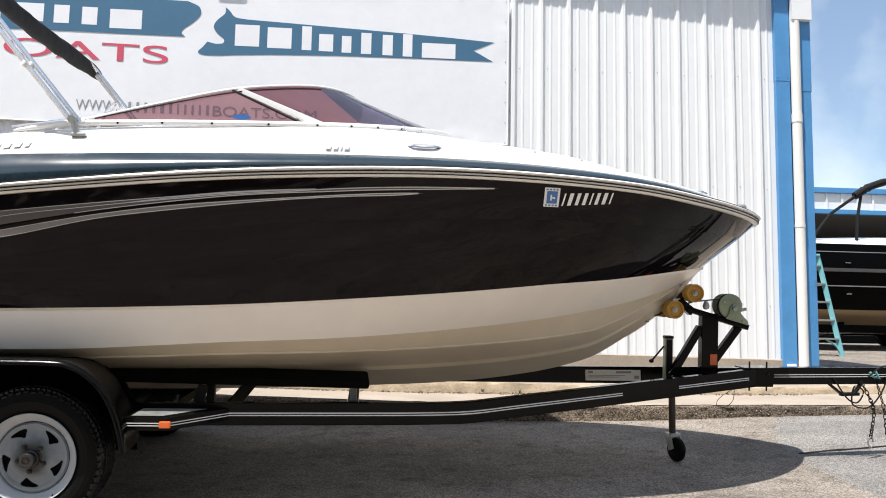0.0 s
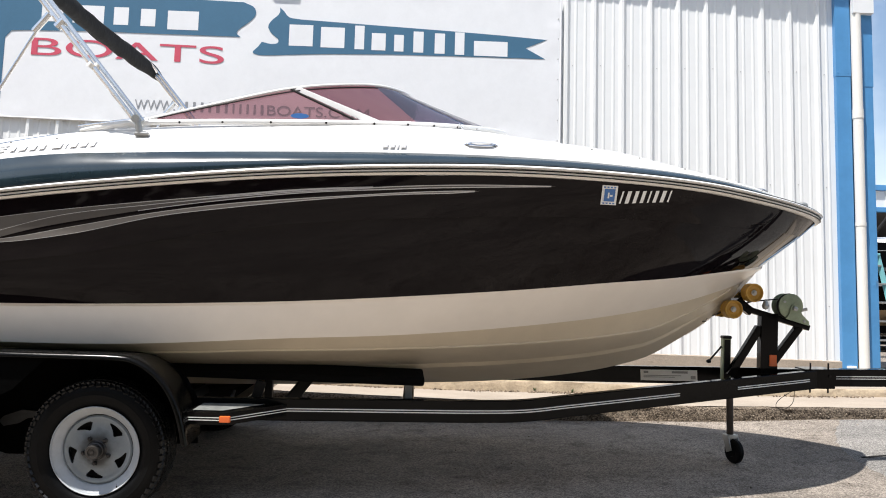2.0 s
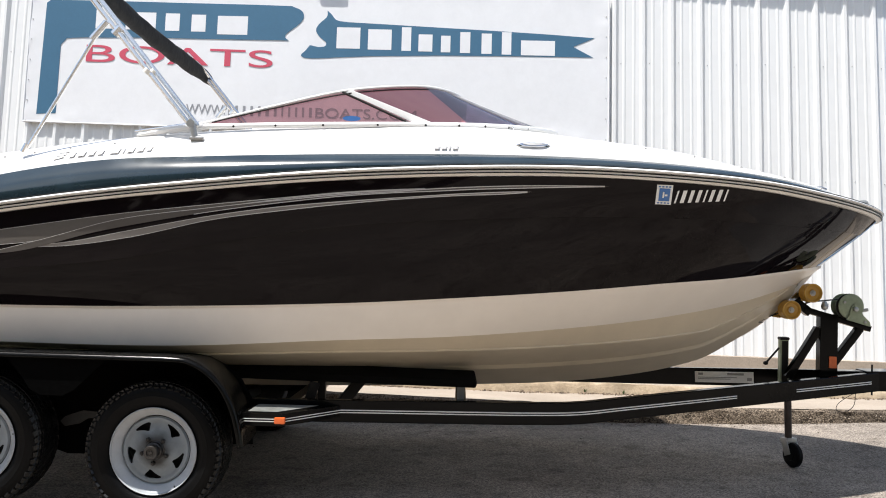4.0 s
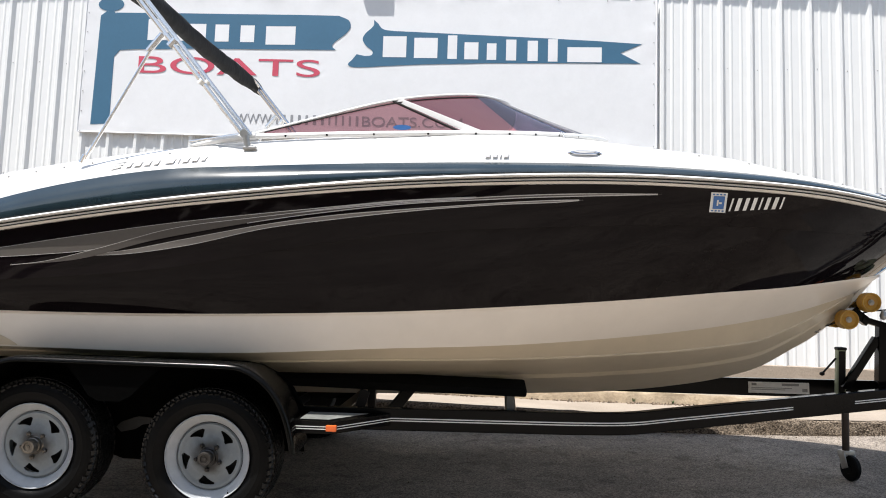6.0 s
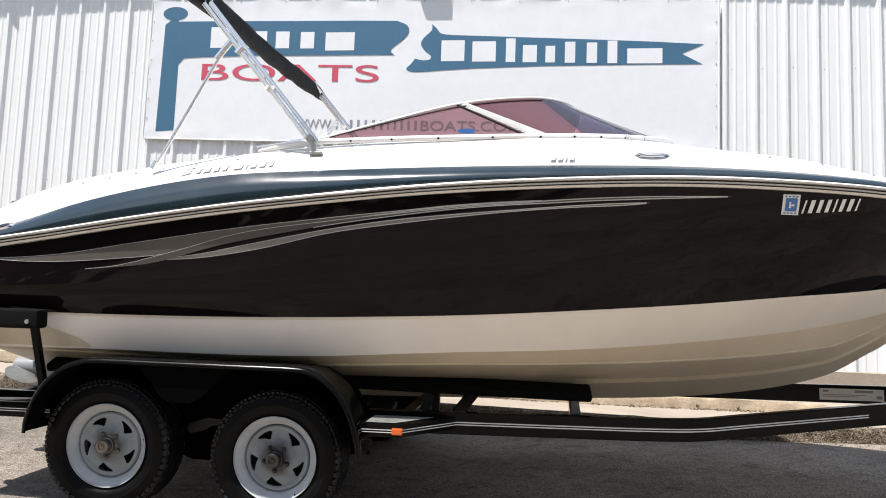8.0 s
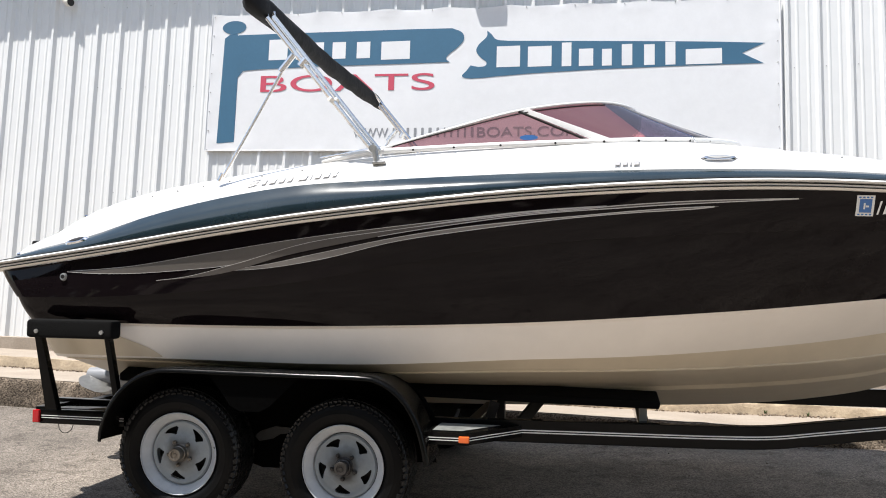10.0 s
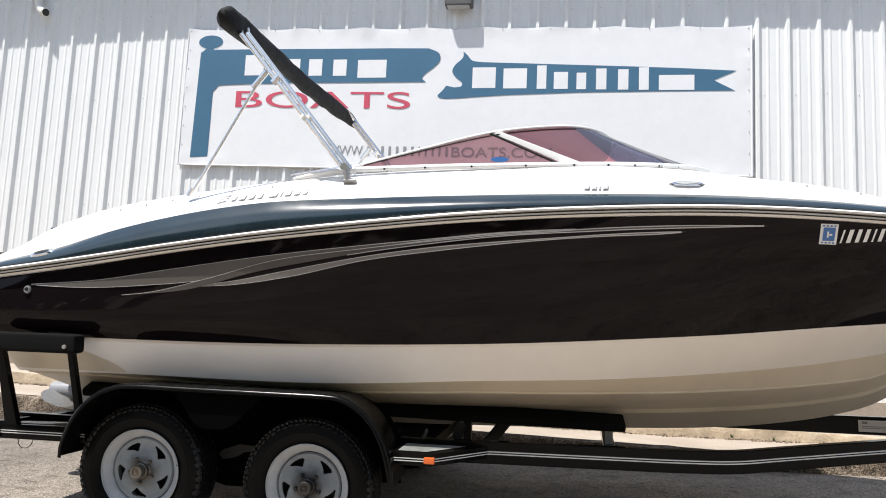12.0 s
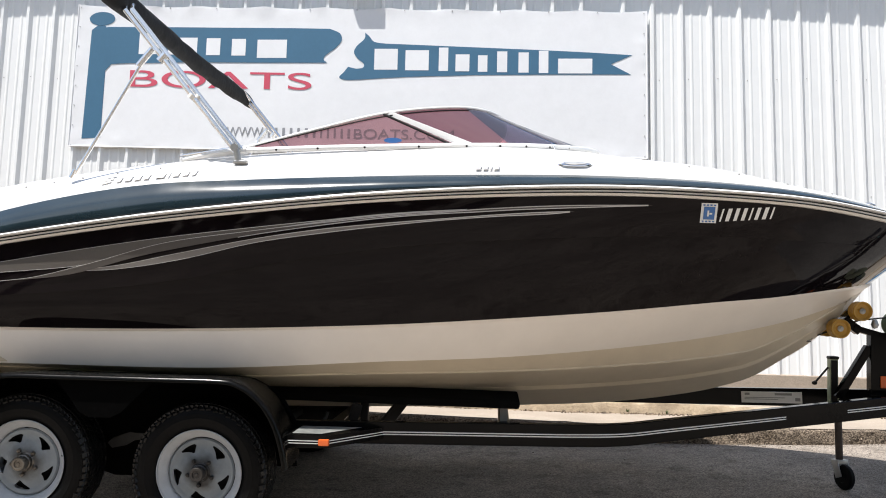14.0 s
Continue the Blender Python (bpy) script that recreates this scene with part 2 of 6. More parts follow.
# tread coloured lighter than the sidewall to carry its shoulder highlights
TREAD = material("highlit_tread_rubber", (0.0085, 0.0084, 0.0084), 0.4, grain=0.4, scale=40, stain=0.4, stain_scale=9, spec=0.35)
# rim paler, disc darker: bright lip and shaded dish put into the colours
RIM = material("grey_wheel_paint", (0.44, 0.465, 0.49), 0.38, grain=0.1, scale=25, stain=0.18, stain_scale=7)
RIM_DISC = material("greasy_shaded_disc", (0.275, 0.31, 0.335), 0.38, grain=0.12, scale=25, stain=0.22, stain_scale=7)
_n, _l = RIM_DISC.node_tree.nodes, RIM_DISC.node_tree.links
_b = _n["Principled BSDF"]
_tc, _sx, _len, _gn, _add, _mr, _gm = (_n.new("ShaderNodeTexCoord"), _n.new("ShaderNodeVectorMath"), _n.new("ShaderNodeVectorMath"), _n.new("ShaderNodeTexNoise"), _n.new("ShaderNodeMath"),
                                       _n.new("ShaderNodeMapRange"), _n.new("ShaderNodeMix"))
_sx.operation, _sx.inputs[1].default_value, _len.operation = "MULTIPLY", (1, 0, 1), "LENGTH"
_gn.inputs["Scale"].default_value, _gn.inputs["Detail"].default_value = 16, 6
_add.operation, _add.inputs[2].default_value, _add.inputs[1].default_value = "MULTIPLY_ADD", -0.04, 0.08
_l.new(_tc.outputs["Object"], _sx.inputs[0])
_l.new(_sx.outputs[0], _len.inputs[0])
_l.new(_tc.outputs["Object"], _gn.inputs["Vector"])
_l.new(_gn.outputs["Fac"], _add.inputs[0])
_sum = _n.new("ShaderNodeMath")
_l.new(_len.outputs["Value"], _sum.inputs[0])
_l.new(_add.outputs[0], _sum.inputs[1])
_mr.inputs[1].default_value, _mr.inputs[2].default_value, _mr.inputs[3].default_value, _mr.inputs[4].default_value = 0.045, 0.10, 0.8, 0.0
_l.new(_sum.outputs[0], _mr.inputs[0])
_gm.data_type = "RGBA"
_l.new(_mr.outputs[0], _gm.inputs[0])
_l.new(_b.inputs["Base Color"].links[0].from_socket, _gm.inputs[6])
_gm.inputs[7].default_value = (0.055, 0.048, 0.042, 1)
_l.new(_gm.outputs[2], _b.inputs["Base Color"])
GREASE = material("dark_greasy_hub", (0.035, 0.032, 0.030), 0.35, metal=0.3, grain=0.5, scale=60)
RUST = material("rusty_hub", (0.16, 0.145, 0.125), 0.36, metal=0.75, grain=0.5, scale=60)
FRAME_BLACK = material("black_trailer_paint", (0.0045, 0.0044, 0.0042), 0.10, grain=0.3, scale=14, spec=0.10, rough_var=0.03)
FENDER_BLACK = material("gloss_fender_enamel", (0.0055, 0.0053, 0.005), 0.20, grain=0.3, scale=14, spec=0.25, rough_var=0.04)
LINER = material("dull_black_liner", (0.003, 0.003, 0.003), 0.5, grain=0.3, spec=0.0)
SCUFFED = material("scuffed_tread_pad", (0.17, 0.178, 0.17), 0.55, grain=0.5, scale=35, stain=0.5, stain_scale=14)
RUSTY = material("rust_brown_steel", (0.045, 0.032, 0.026), 0.6, grain=0.5, scale=40)
EQUAL = material("dusty_steel", (0.018, 0.0175, 0.017), 0.6, grain=0.4, scale=40)
IRON = material("dull_black_steel", (0.010, 0.009, 0.0085), 0.5, grain=0.4, scale=30, stain=0.4, spec=0.2)
STRIPE = material("white_pinstripe", (0.70, 0.70, 0.68), 0.4, grain=0.05)
CARPET = material("black_bunk_carpet", (0.008, 0.008, 0.008), 1.0, grain=0.5, scale=200, bump=0.004, bump_scale=260, spec=0.1)
CANVAS = material("black_canvas", (0.006, 0.006, 0.0065), 0.8, grain=0.3, scale=40, bump=0.012, bump_scale=14, spec=0.3)
AMBER = material("amber_lens", (0.75, 0.14, 0.03), 0.25, grain=0.1)
RED_LENS = material("red_lens", (0.45, 0.01, 0.015), 0.2, grain=0.1)
ROLLER = material("amber_polyurethane", (0.48, 0.27, 0.045), 0.4, grain=0.15, stain=0.2, stain_scale=9)
WINCH_GREEN = material("green_zinc_plate", (0.31, 0.36, 0.25), 0.45, metal=0.5, grain=0.2, stain=0.3, stain_scale=8)
GALV = material("galvanised_steel", (0.42, 0.42, 0.41), 0.4, metal=0.7, grain=0.2, scale=30)
STICKER = material("white_label", (0.80, 0.80, 0.79), 0.5, grain=0.05)
PRINT = material("grey_print", (0.30, 0.30, 0.30), 0.6)
DECAL_BLUE = material("blue_decal", (0.05, 0.16, 0.42), 0.4)
DRIVE = material("grey_drive_paint", (0.26, 0.27, 0.29), 0.3, grain=0.06, stain=0.1)
LADDER = material("pale_green_fibreglass", (0.17, 0.43, 0.46), 0.5, grain=0.1, stain=0.15)
# near-black that paints in shade where an interior would be dark
DARK = material("unlit_interior", (0.03, 0.03, 0.03), 0.9, grain=0.2)
LEAF = material("weed_leaf", (0.07, 0.12, 0.03), 0.6, grain=0.3)
LAMP_BODY = material("bronze_lamp_body", (0.09, 0.09, 0.09), 0.5, grain=0.2)
TAN = material("tan_hull_bottom", (0.36, 0.27, 0.17), 0.35, grain=0.1)


# ---- builders ----
def finish(ob, smooth=35):
    me = ob.data
    for p in me.polygons:
        p.use_smooth = True
    me.set_sharp_from_angle(angle=radians(smooth))
    return ob


def mesh_object(name, bm, mat, smooth=35):
    me = bpy.data.meshes.new(name)
    bmesh.ops.recalc_face_normals(bm, faces=bm.faces)
    bm.to_mesh(me)
    bm.free()
    me.materials.append(mat)
    ob = finish(new(name, me), smooth)
    if len(me.polygons) < 120:
        ob.modifiers.new("weighted_normals", "WEIGHTED_NORMAL").keep_sharp = True
    return ob


def part(name, bm, mat, parent, label="", smooth=35):
    ob = mesh_object(name, bm, mat, smooth)
    ob.parent = parent
    return tagged(ob, label)


def thing(name, label, category, m=None, group=""):
    ob = new(name)
    ob.empty_display_size = 0.1
    if m is not None:
        ob.matrix_basis = m
    return tagged(ob, label, category, group)


def box(bm, lo, hi, bevel=0.0, m=None, seg=2):
    r = bmesh.ops.create_cube(bm, size=1)["verts"]
    for v in r:
        v.co = Vector([lo[k] + (v.co[k] + 0.5) * (hi[k] - lo[k]) for k in range(3)])
    if bevel:
        es = {e for v in r for e in v.link_edges}
        out = bmesh.ops.bevel(bm, geom=list(es), offset=bevel, segments=seg, affect="EDGES", profile=0.5)
        r = list({v for f in out["faces"] for v in f.verts} | {v for v in r if v.is_valid})
    if m is not None:
        bmesh.ops.transform(bm, matrix=m, verts=r)
    return bm


def boxed(lo, hi, bevel=0.0, m=None):
    return box(bmesh.new(), lo, hi, bevel, m)


def beam(bm, a, b, w, h, bevel=0.004, up=(0, 0, 1)):
    """A rectangular bar from a to b, w wide and h deep along up."""
    a, b = Vector(a), Vector(b)
    d = (b - a).normalized()
    side = d.cross(Vector(up)).normalized()
    top = side.cross(d)
    m = Matrix((side, d, top)).transposed().to_4x4()
    m.translation = a
    return box(bm, (-w / 2, 0, -h / 2), (w / 2, (b - a).length, h / 2), bevel, m)


def tube(bm, pts, r, seg=12, cap=True):
    """A round bar along points; r may be one radius or one a point."""
    pts = [Vector(p) for p in pts]
    rs = r if isinstance(r, (list, tuple)) else [r] * len(pts)
    rings = []
    ref = Vector((0, 0, 1))
    for i, p in enumerate(pts):
        d = (pts[min(i + 1, len(pts) - 1)] - pts[max(i - 1, 0)]).normalized()
        if abs(d.dot(ref)) > 0.95:
            ref = Vector((1, 0, 0))
        u = d.cross(ref).normalized()
        v = d.cross(u)
        rings.append([bm.verts.new(p + rs[i] * (math.cos(a) * u + math.sin(a) * v)) for a in [2 * math.pi * k / seg for k in range(seg)]])
    for a, b in zip(rings, rings[1:]):
        for k in range(seg):
            bm.faces.new((a[k], a[(k + 1) % seg], b[(k + 1) % seg], b[k]))
    if cap:
        bm.faces.new(rings[0]), bm.faces.new(rings[-1])
    return bm


def tubed(pts, r, seg=12):
    return tube(bmesh.new(), pts, r, seg)


def lathe(bm, prof, centre, axis="y", seg=40, cap=True):
    """Turns a profile of (radius, along) about an axis through centre."""
    rings = []
    for r, y in prof:
        ring = []
        for k in range(seg):
            a = 2 * math.pi * k / seg
            c, s = r * math.cos(a), r * math.sin(a)
            p = {"y": (c, y, s), "x": (y, c, s), "z": (c, s, y)}[axis]
            ring.append(bm.verts.new(Vector(centre) + Vector(p)))
        rings.append(ring)
    for a, b in zip(rings, rings[1:]):
        for k in range(seg):
            bm.faces.new((a[k], a[(k + 1) % seg], b[(k + 1) % seg], b[k]))
    for ring, (r, _) in ((rings[0], prof[0]), (rings[-1], prof[-1])):
        if cap and r > 1e-6:
            bm.faces.new(ring)
    bmesh.ops.remove_doubles(bm, verts=bm.verts, dist=1e-6)
    return bm


def curve(*knots):
    """A smooth function through (x, value) knots."""
    xs = np.array([k[0] for k in knots], float)
    ys = np.array([k[1] for k in knots], float)
    n = len(xs)
    h = np.diff(xs)
    dl = np.diff(ys) / h
    t = np.zeros(n)
    t[0], t[-1] = dl[0], dl[-1]
    for i in range(1, n - 1):
        t[i] = (dl[i - 1] * h[i] + dl[i] * h[i - 1]) / (h[i] + h[i - 1])

    def at(x):
        x = min(max(x, xs[0]), xs[-1])
        i = min(int(np.searchsorted(xs, x, "right")) - 1, n - 2)
        u = (x - xs[i]) / h[i]
        return float((2*u**3-3*u**2+1)*ys[i] + (u**3-2*u**2+u)*h[i]*t[i] + (-2*u**3+3*u**2)*ys[i+1] + (u**3-u**2)*h[i]*t[i+1])
    return at


def sheet(bm, rows, close=False):
    vs = [[bm.verts.new(p) for p in r] for r in rows]
    for a, b in zip(vs, vs[1:]):
        for k in range(len(a) - 1):
            bm.faces.new((a[k], a[k + 1], b[k + 1], b[k]))
    return vs


def lerp(a, b, u):
    return a + (b - a) * u


def flat_shape(bm, outline, y, thick=0.003):
    """A flat plate in an upright plane: outline of (x, z)."""
    f = bm.faces.new([bm.verts.new((x, y, z)) for x, z in outline])
    out = bmesh.ops.extrude_face_region(bm, geom=[f])
    bmesh.ops.translate(bm, vec=(0, thick, 0), verts=[v for v in out["geom"] if isinstance(v, bmesh.types.BMVert)])
    return bm


# ---- the ground ----
def smooth_min(a, b, k=0.25):
    h = max(k - abs(a - b), 0) / k
    return min(a, b) - h * h * k * 0.25


def lot(x, y):
    """Height of the sloping parking lot."""
    z = 0.1004 + 0.083 * (y + 3.7064)
    z += 0.017 * (x + 3.4) if x > -3.4 else -0.026 * (x + 3.4)
    if x > 0.8:
        z += 0.02 * (min(x, 4) - 0.8)
    z = smooth_min(z, 0.80 + 0.065 * min(max(y - 4.2, 0), 5), 0.2)
    return -smooth_min(-z, 1.2, 0.3)


bm = bmesh.new()
xs = [-3000, -400, -120, -60, -35, -25] + list(np.linspace(-20, 16, 91)) + [20, 28, 40, 70, 150, 500, 3000]
ys = [-3000, -400, -120, -60, -35, -22] + list(np.linspace(-16, 3, 64)) + [5, 8, 11, 14, 18, 25, 40, 80, 200, 800, 3000]
sheet(bm, [[(x, y, lot(x, y) + (0.012 * noise.noise((x * 0.6, y * 0.6, 0)) if abs(x) < 20 and abs(y) < 16 else 0)) for x in xs] for y in ys])
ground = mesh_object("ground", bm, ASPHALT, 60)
tagged(ground, "worn grey asphalt parking lot with exposed aggregate, painted shade under the boat", "ground", kind="structure")

# sidewalk in two steps along the wall
CURB_Y, STEP_Y = -2.2, -1.2


def walk_top(x):
    return 0.56 - 0.0243 * (x + 7) if x < -0.4 else 0.40 + 0.012 * (x + 0.4)


step_low = curve((-20, 0.87), (-8, 0.635), (-4, 0.515), (-1.77, 0.452), (0.8, 0.450), (2.4, 0.47), (4, 0.50))
step_top = curve((-20, 0.98), (-8, 0.745), (-4, 0.625), (-1.8, 0.56), (-0.5, 0.55), (0.8, 0.53), (2.3, 0.545), (4, 0.58))
wall_foot = curve((-20, 0.98), (-8, 0.79), (-4, 0.71), (-1.8, 0.66), (0.8, 0.635), (2.3, 0.64), (4, 0.66))


def panel_foot(x):
    return lerp(0.94, 0.785, (x + 8.9) / 11.3)


def strip(name, mat, profile, x0, x1, n, label, category="pavement", rough=0.0):
    bm = bmesh.new()
    rows = []
    for i in range(n + 1):
        x = lerp(x0, x1, i / n)
        rows.append([(x, y + rough * noise.noise((x * 9, k * 3.1, z * 20)), z + 0.6 * rough * noise.noise((x * 7, k * 5.7 + 9, 0)))
                     for k, (y, z) in enumerate(profile(x))])
    sheet(bm, rows)
    ob = mesh_object(name, bm, mat, 50)
    return tagged(ob, label, category, kind="structure")


strip("curb", CURBSTONE, lambda x: [(CURB_Y - 0.03, lot(x, CURB_Y) - 0.15)] + [(CURB_Y - 0.02 * (1 - u), lerp(lot(x, CURB_Y) - 0.1, walk_top(x) - 0.015, u)) for u in
      (0, 0.3, 0.45, 0.6, 0.75, 0.9, 1)] + [(CURB_Y + 0.03, walk_top(x))], -20, 2.9, 700, "weathered concrete curb face of exposed brown pebbles", "curb", 0.016)
strip("pavement", CONCRETE, lambda x: [(CURB_Y + 0.025, walk_top(x) + 0.001), (CURB_Y + 0.5, lerp(walk_top(x), step_low(x), 0.5)), (STEP_Y + 0.02, step_low(x))], -20, 3.6, 120,
      "tan concrete sidewalk along the building, sunlit", rough=0.004)
strip("step_riser", RISER, lambda x: [(STEP_Y - 0.02, step_low(x) - 0.1), (STEP_Y - 0.012, step_low(x)), (STEP_Y - 0.006, lerp(step_low(x), step_top(x), 0.4)),
      (STEP_Y, lerp(step_low(x), step_top(x), 0.75)), (STEP_Y + 0.006, step_top(x) - 0.008), (STEP_Y + 0.03, step_top(x) - 0.004)], -20, 3.6, 600, "crumbling tan concrete step face", "step", rough=0.013)
strip("step", CONCRETE, lambda x: [(STEP_Y + 0.012, step_top(x) - 0.012), (STEP_Y + 0.024, step_top(x)), (-0.5, lerp(step_top(x), wall_foot(x), 0.6)), (0.08, wall_foot(x))],
      -20, 3.6, 240, "upper tan concrete walk with a worn step edge", rough=0.008)
strip("foundation", CONCRETE, lambda x: [(-0.045, wall_foot(x) - 0.1), (-0.045, panel_foot(x) - 0.005), (-0.02, panel_foot(x) + 0.005), (0.1, panel_foot(x) + 0.005)],
      -20, 3.30, 200, "stained tan concrete foundation band", "foundation", rough=0.006)

# ---- the metal building ----
RIB = 0.3048
EAVE_Z = 5.38


def rib_profile(x_start, count, pitch=RIB):
    """Outline (x, depth) of ribbed sheet: a trapezoid rib and two low stiffeners a foot."""
    out = []
    for i in range(count):
        x = x_start + i * pitch
        out += [(x - 0.038, 0), (x - 0.016, 0.032), (x + 0.012, 0.032), (x + 0.042, 0)]
        for k in (0.102, 0.205):
            out += [(x + k - 0.016, 0), (x + k - 0.004, 0.0055), (x + k + 0.008, 0.0055), (x + k + 0.020, 0)]
    return out


building = thing("metal_building", "white ribbed metal building with blue corner trim", "building")


def wall_sheet(prof):
    bm = bmesh.new()
    sheet(bm, [[(x, -d, panel_foot(x)) for x, d in prof], [(x, -d, EAVE_Z) for x, d in prof]])
    sheet(bm, [[(x, -d, panel_foot(x)) for x, d in prof], [(x, 0.03, panel_foot(x)) for x, d in prof]])
    return bm


part("wall", wall_sheet(rib_profile(-0.012 + RIB * -1, 11)), PANEL_WHITE, building, "white ribbed steel wall sheet", 20)
# left ribs spaced under a foot apart to fit the camera's view
part("wall", wall_sheet(rib_profile(-6.575 - 44 * 0.2958, 45, 0.2958) + rib_profile(-6.553 + RIB, 19) + [(-0.348, 0)]), PANEL_WHITE, building, "white ribbed steel wall sheet", 20)
part("wall_core", boxed((-20, 0.012, 0.5), (3.28, 0.3, EAVE_Z + 0.3)), PANEL_WHITE, building)
part("side_wall", boxed((3.0, 0.3, 0.2), (3.28, 18, EAVE_Z + 0.3)), PANEL_WHITE, building)
part("back_wall", boxed((-20, 18, 0.2), (3.28, 18.3, EAVE_Z + 0.3)), PANEL_WHITE, building)
bm = bmesh.new()
sheet(bm, [[(-20.2, -0.20, EAVE_Z + 0.12), (-20.2, 9, EAVE_Z + 1.4), (-20.2, 18.4, EAVE_Z)], [(3.4, -0.20, EAVE_Z + 0.12), (3.4, 9, EAVE_Z + 1.4), (3.4, 18.4, EAVE_Z)]])
part("roof", bm, PANEL_WHITE, building, "white metal roof")
# unseen front edge bent so its shadow on the wall fits the camera's view
eave_y = curve((-20.2, -0.30), (-9.1, -0.266), (-6.7, -0.240), (-3.0, -0.238), (0.0, -0.240), (1.4, -0.266), (2.9, -0.30), (3.4, -0.31))
bm = bmesh.new()
rows = []
for i in range(119):
    x = lerp(-20.2, 3.4, i / 118)
    rows.append([(x, 0.02, EAVE_Z), (x, eave_y(x), EAVE_Z), (x, eave_y(x), EAVE_Z + 0.14), (x, 0.02, EAVE_Z + 0.15)])
sheet(bm, rows)
part("eave_trim", bm, BLUE_TRIM, building, "blue metal eave trim")
# corner trim: two flanges and a recess for the downspout
bm = bmesh.new()
box(bm, (2.905, -0.06, 0.70), (3.065, 0.02, EAVE_Z), 0.006)
part("corner_trim", bm, BLUE_TRIM, building, "bright blue dented corner trim")
bm = bmesh.new()
rows = []
for i in range(181):
    z = lerp(0.72, EAVE_Z, i / 180)
    dent = math.exp(-((z - 1.60) / 0.035) ** 2) - 0.7 * math.exp(-((z - 1.66) / 0.03) ** 2) + 0.5 * math.exp(-((z - 2.05) / 0.05) ** 2)
    row = []
    for x, y, f in ((3.16, 0.02, 0), (3.16, -0.066, 0.3), (3.164, -0.07, 0.5), (3.20, -0.07, 0.8), (3.26, -0.07, 1), (3.296, -0.07, 1), (3.30, -0.066, 1), (3.30, -0.02, 1), (3.30, 0.10, 0.3), (3.30, 0.3, 0)):
        n = noise.noise((x * 9, z * 3.0, y * 9))
        row.append((x + f * (0.010 * dent + 0.0015 * n), y - f * (0.012 * dent * math.sin(x * 70) + 0.002 * n), z))
    rows.append(row)
sheet(bm, rows)
part("corner_trim", bm, BLUE_TRIM, building, "bright blue dented corner trim", 25)
part("trim_lap", boxed((3.157, -0.0745, 3.72), (3.304, 0.29, EAVE_Z - 0.01), 0.003), BLUE_TRIM, building, "lapped upper length of blue trim")
part("trim_lap", boxed((2.902, -0.0635, 3.83), (3.068, 0.018, EAVE_Z - 0.01), 0.004), BLUE_TRIM, building, "lapped upper length of blue trim")
for x in (2.925, 3.035):
    part("trim_screw", lathe(bmesh.new(), [(0.007, 0), (0.006, -0.005), (0.0, -0.006)], (x, -0.0635, 3.87), "y", 8), BLUE_TRIM, building)
part("corner_recess", boxed((3.06, -0.01, 0.7), (3.165, 0.02, EAVE_Z)), BLUE_TRIM, building)
bm = bmesh.new()
box(bm, (2.945, -0.075, 0.695), (3.045, 0.0, 0.735), 0.004)
part("trim_foot", bm, PANEL_WHITE, building, "white folded sheet end")
bm = bmesh.new()
for z in (1.35, 2.62, 3.86, 4.85):
    for i in range(-30, 10):
        x = i * RIB + 0.058 if i >= 0 else -6.553 + (i + 21) * RIB + 0.058
        lathe(bm, [(0.0, -0.006), (0.0045, -0.005), (0.0055, -0.002), (0.0055, 0.0)], (x, 0, z + 0.01 * (i % 3)), "y", 6, False)
screws = part("screw_heads", bm, BADGE, building, "small steel screw heads")
screws["kind"] = "stuff"
spout = thing("downspout", "cream plastic downspout in the blue corner", "downspout")
part("pipe", tubed([(3.045 + 0.075, -0.085, 0.70), (3.045 + 0.075, -0.085, 4.62)], 0.053, 20), PVC, spout)
part("coupling", tubed([(3.12, -0.085, 3.36), (3.12, -0.085, 3.46)], 0.058, 20), PVC, spout)
part("coupling", tubed([(3.12, -0.085, 2.2), (3.12, -0.085, 2.24)], 0.057, 20), PVC, spout)
part("rain_head", boxed((3.07, -0.14, 4.515), (3.295, -0.072, 4.90), 0.003), PANEL_WHITE, spout, "cream sheet-metal rain head")
# pipe end and lamp high on the wall
vent = thing("vent_pipe", "white pipe elbow high on the wall", "pipe")
part("pipe", tubed([(-8.25, -0.07, 5.4), (-8.22, -0.07, 5.05), (-8.19, -0.08, 4.97), (-8.12, -0.1, 4.91), (-8.08, -0.12, 4.90)], 0.05, 16), PVC, vent)
# dark disc set in for the shade inside the hollow pipe
part("opening", tubed([(-8.083, -0.1185, 4.9005), (-8.077, -0.1215, 4.8995)], 0.043, 16), DARK, vent, "dark disc painting the shade in the pipe mouth")
lamp = thing("wall_lamp", "dark bronze floodlight above the banner", "lamp")
bm = bmesh.new()
box(bm, (-3.30, -0.175, 4.85), (-3.00, -0.03, 5.05), 0.02)
part("housing", bm, LAMP_BODY, lamp)
part("lens", boxed((-3.27, -0.165, 4.844), (-3.03, -0.06, 4.851)), BADGE, lamp, "plain grey lens")

# ---- banner ----
banner = thing("banner", "large white vinyl business banner fixed to the wall", "banner")
BX0, BX1 = -6.29, -0.075
bm = bmesh.new()
rows = []
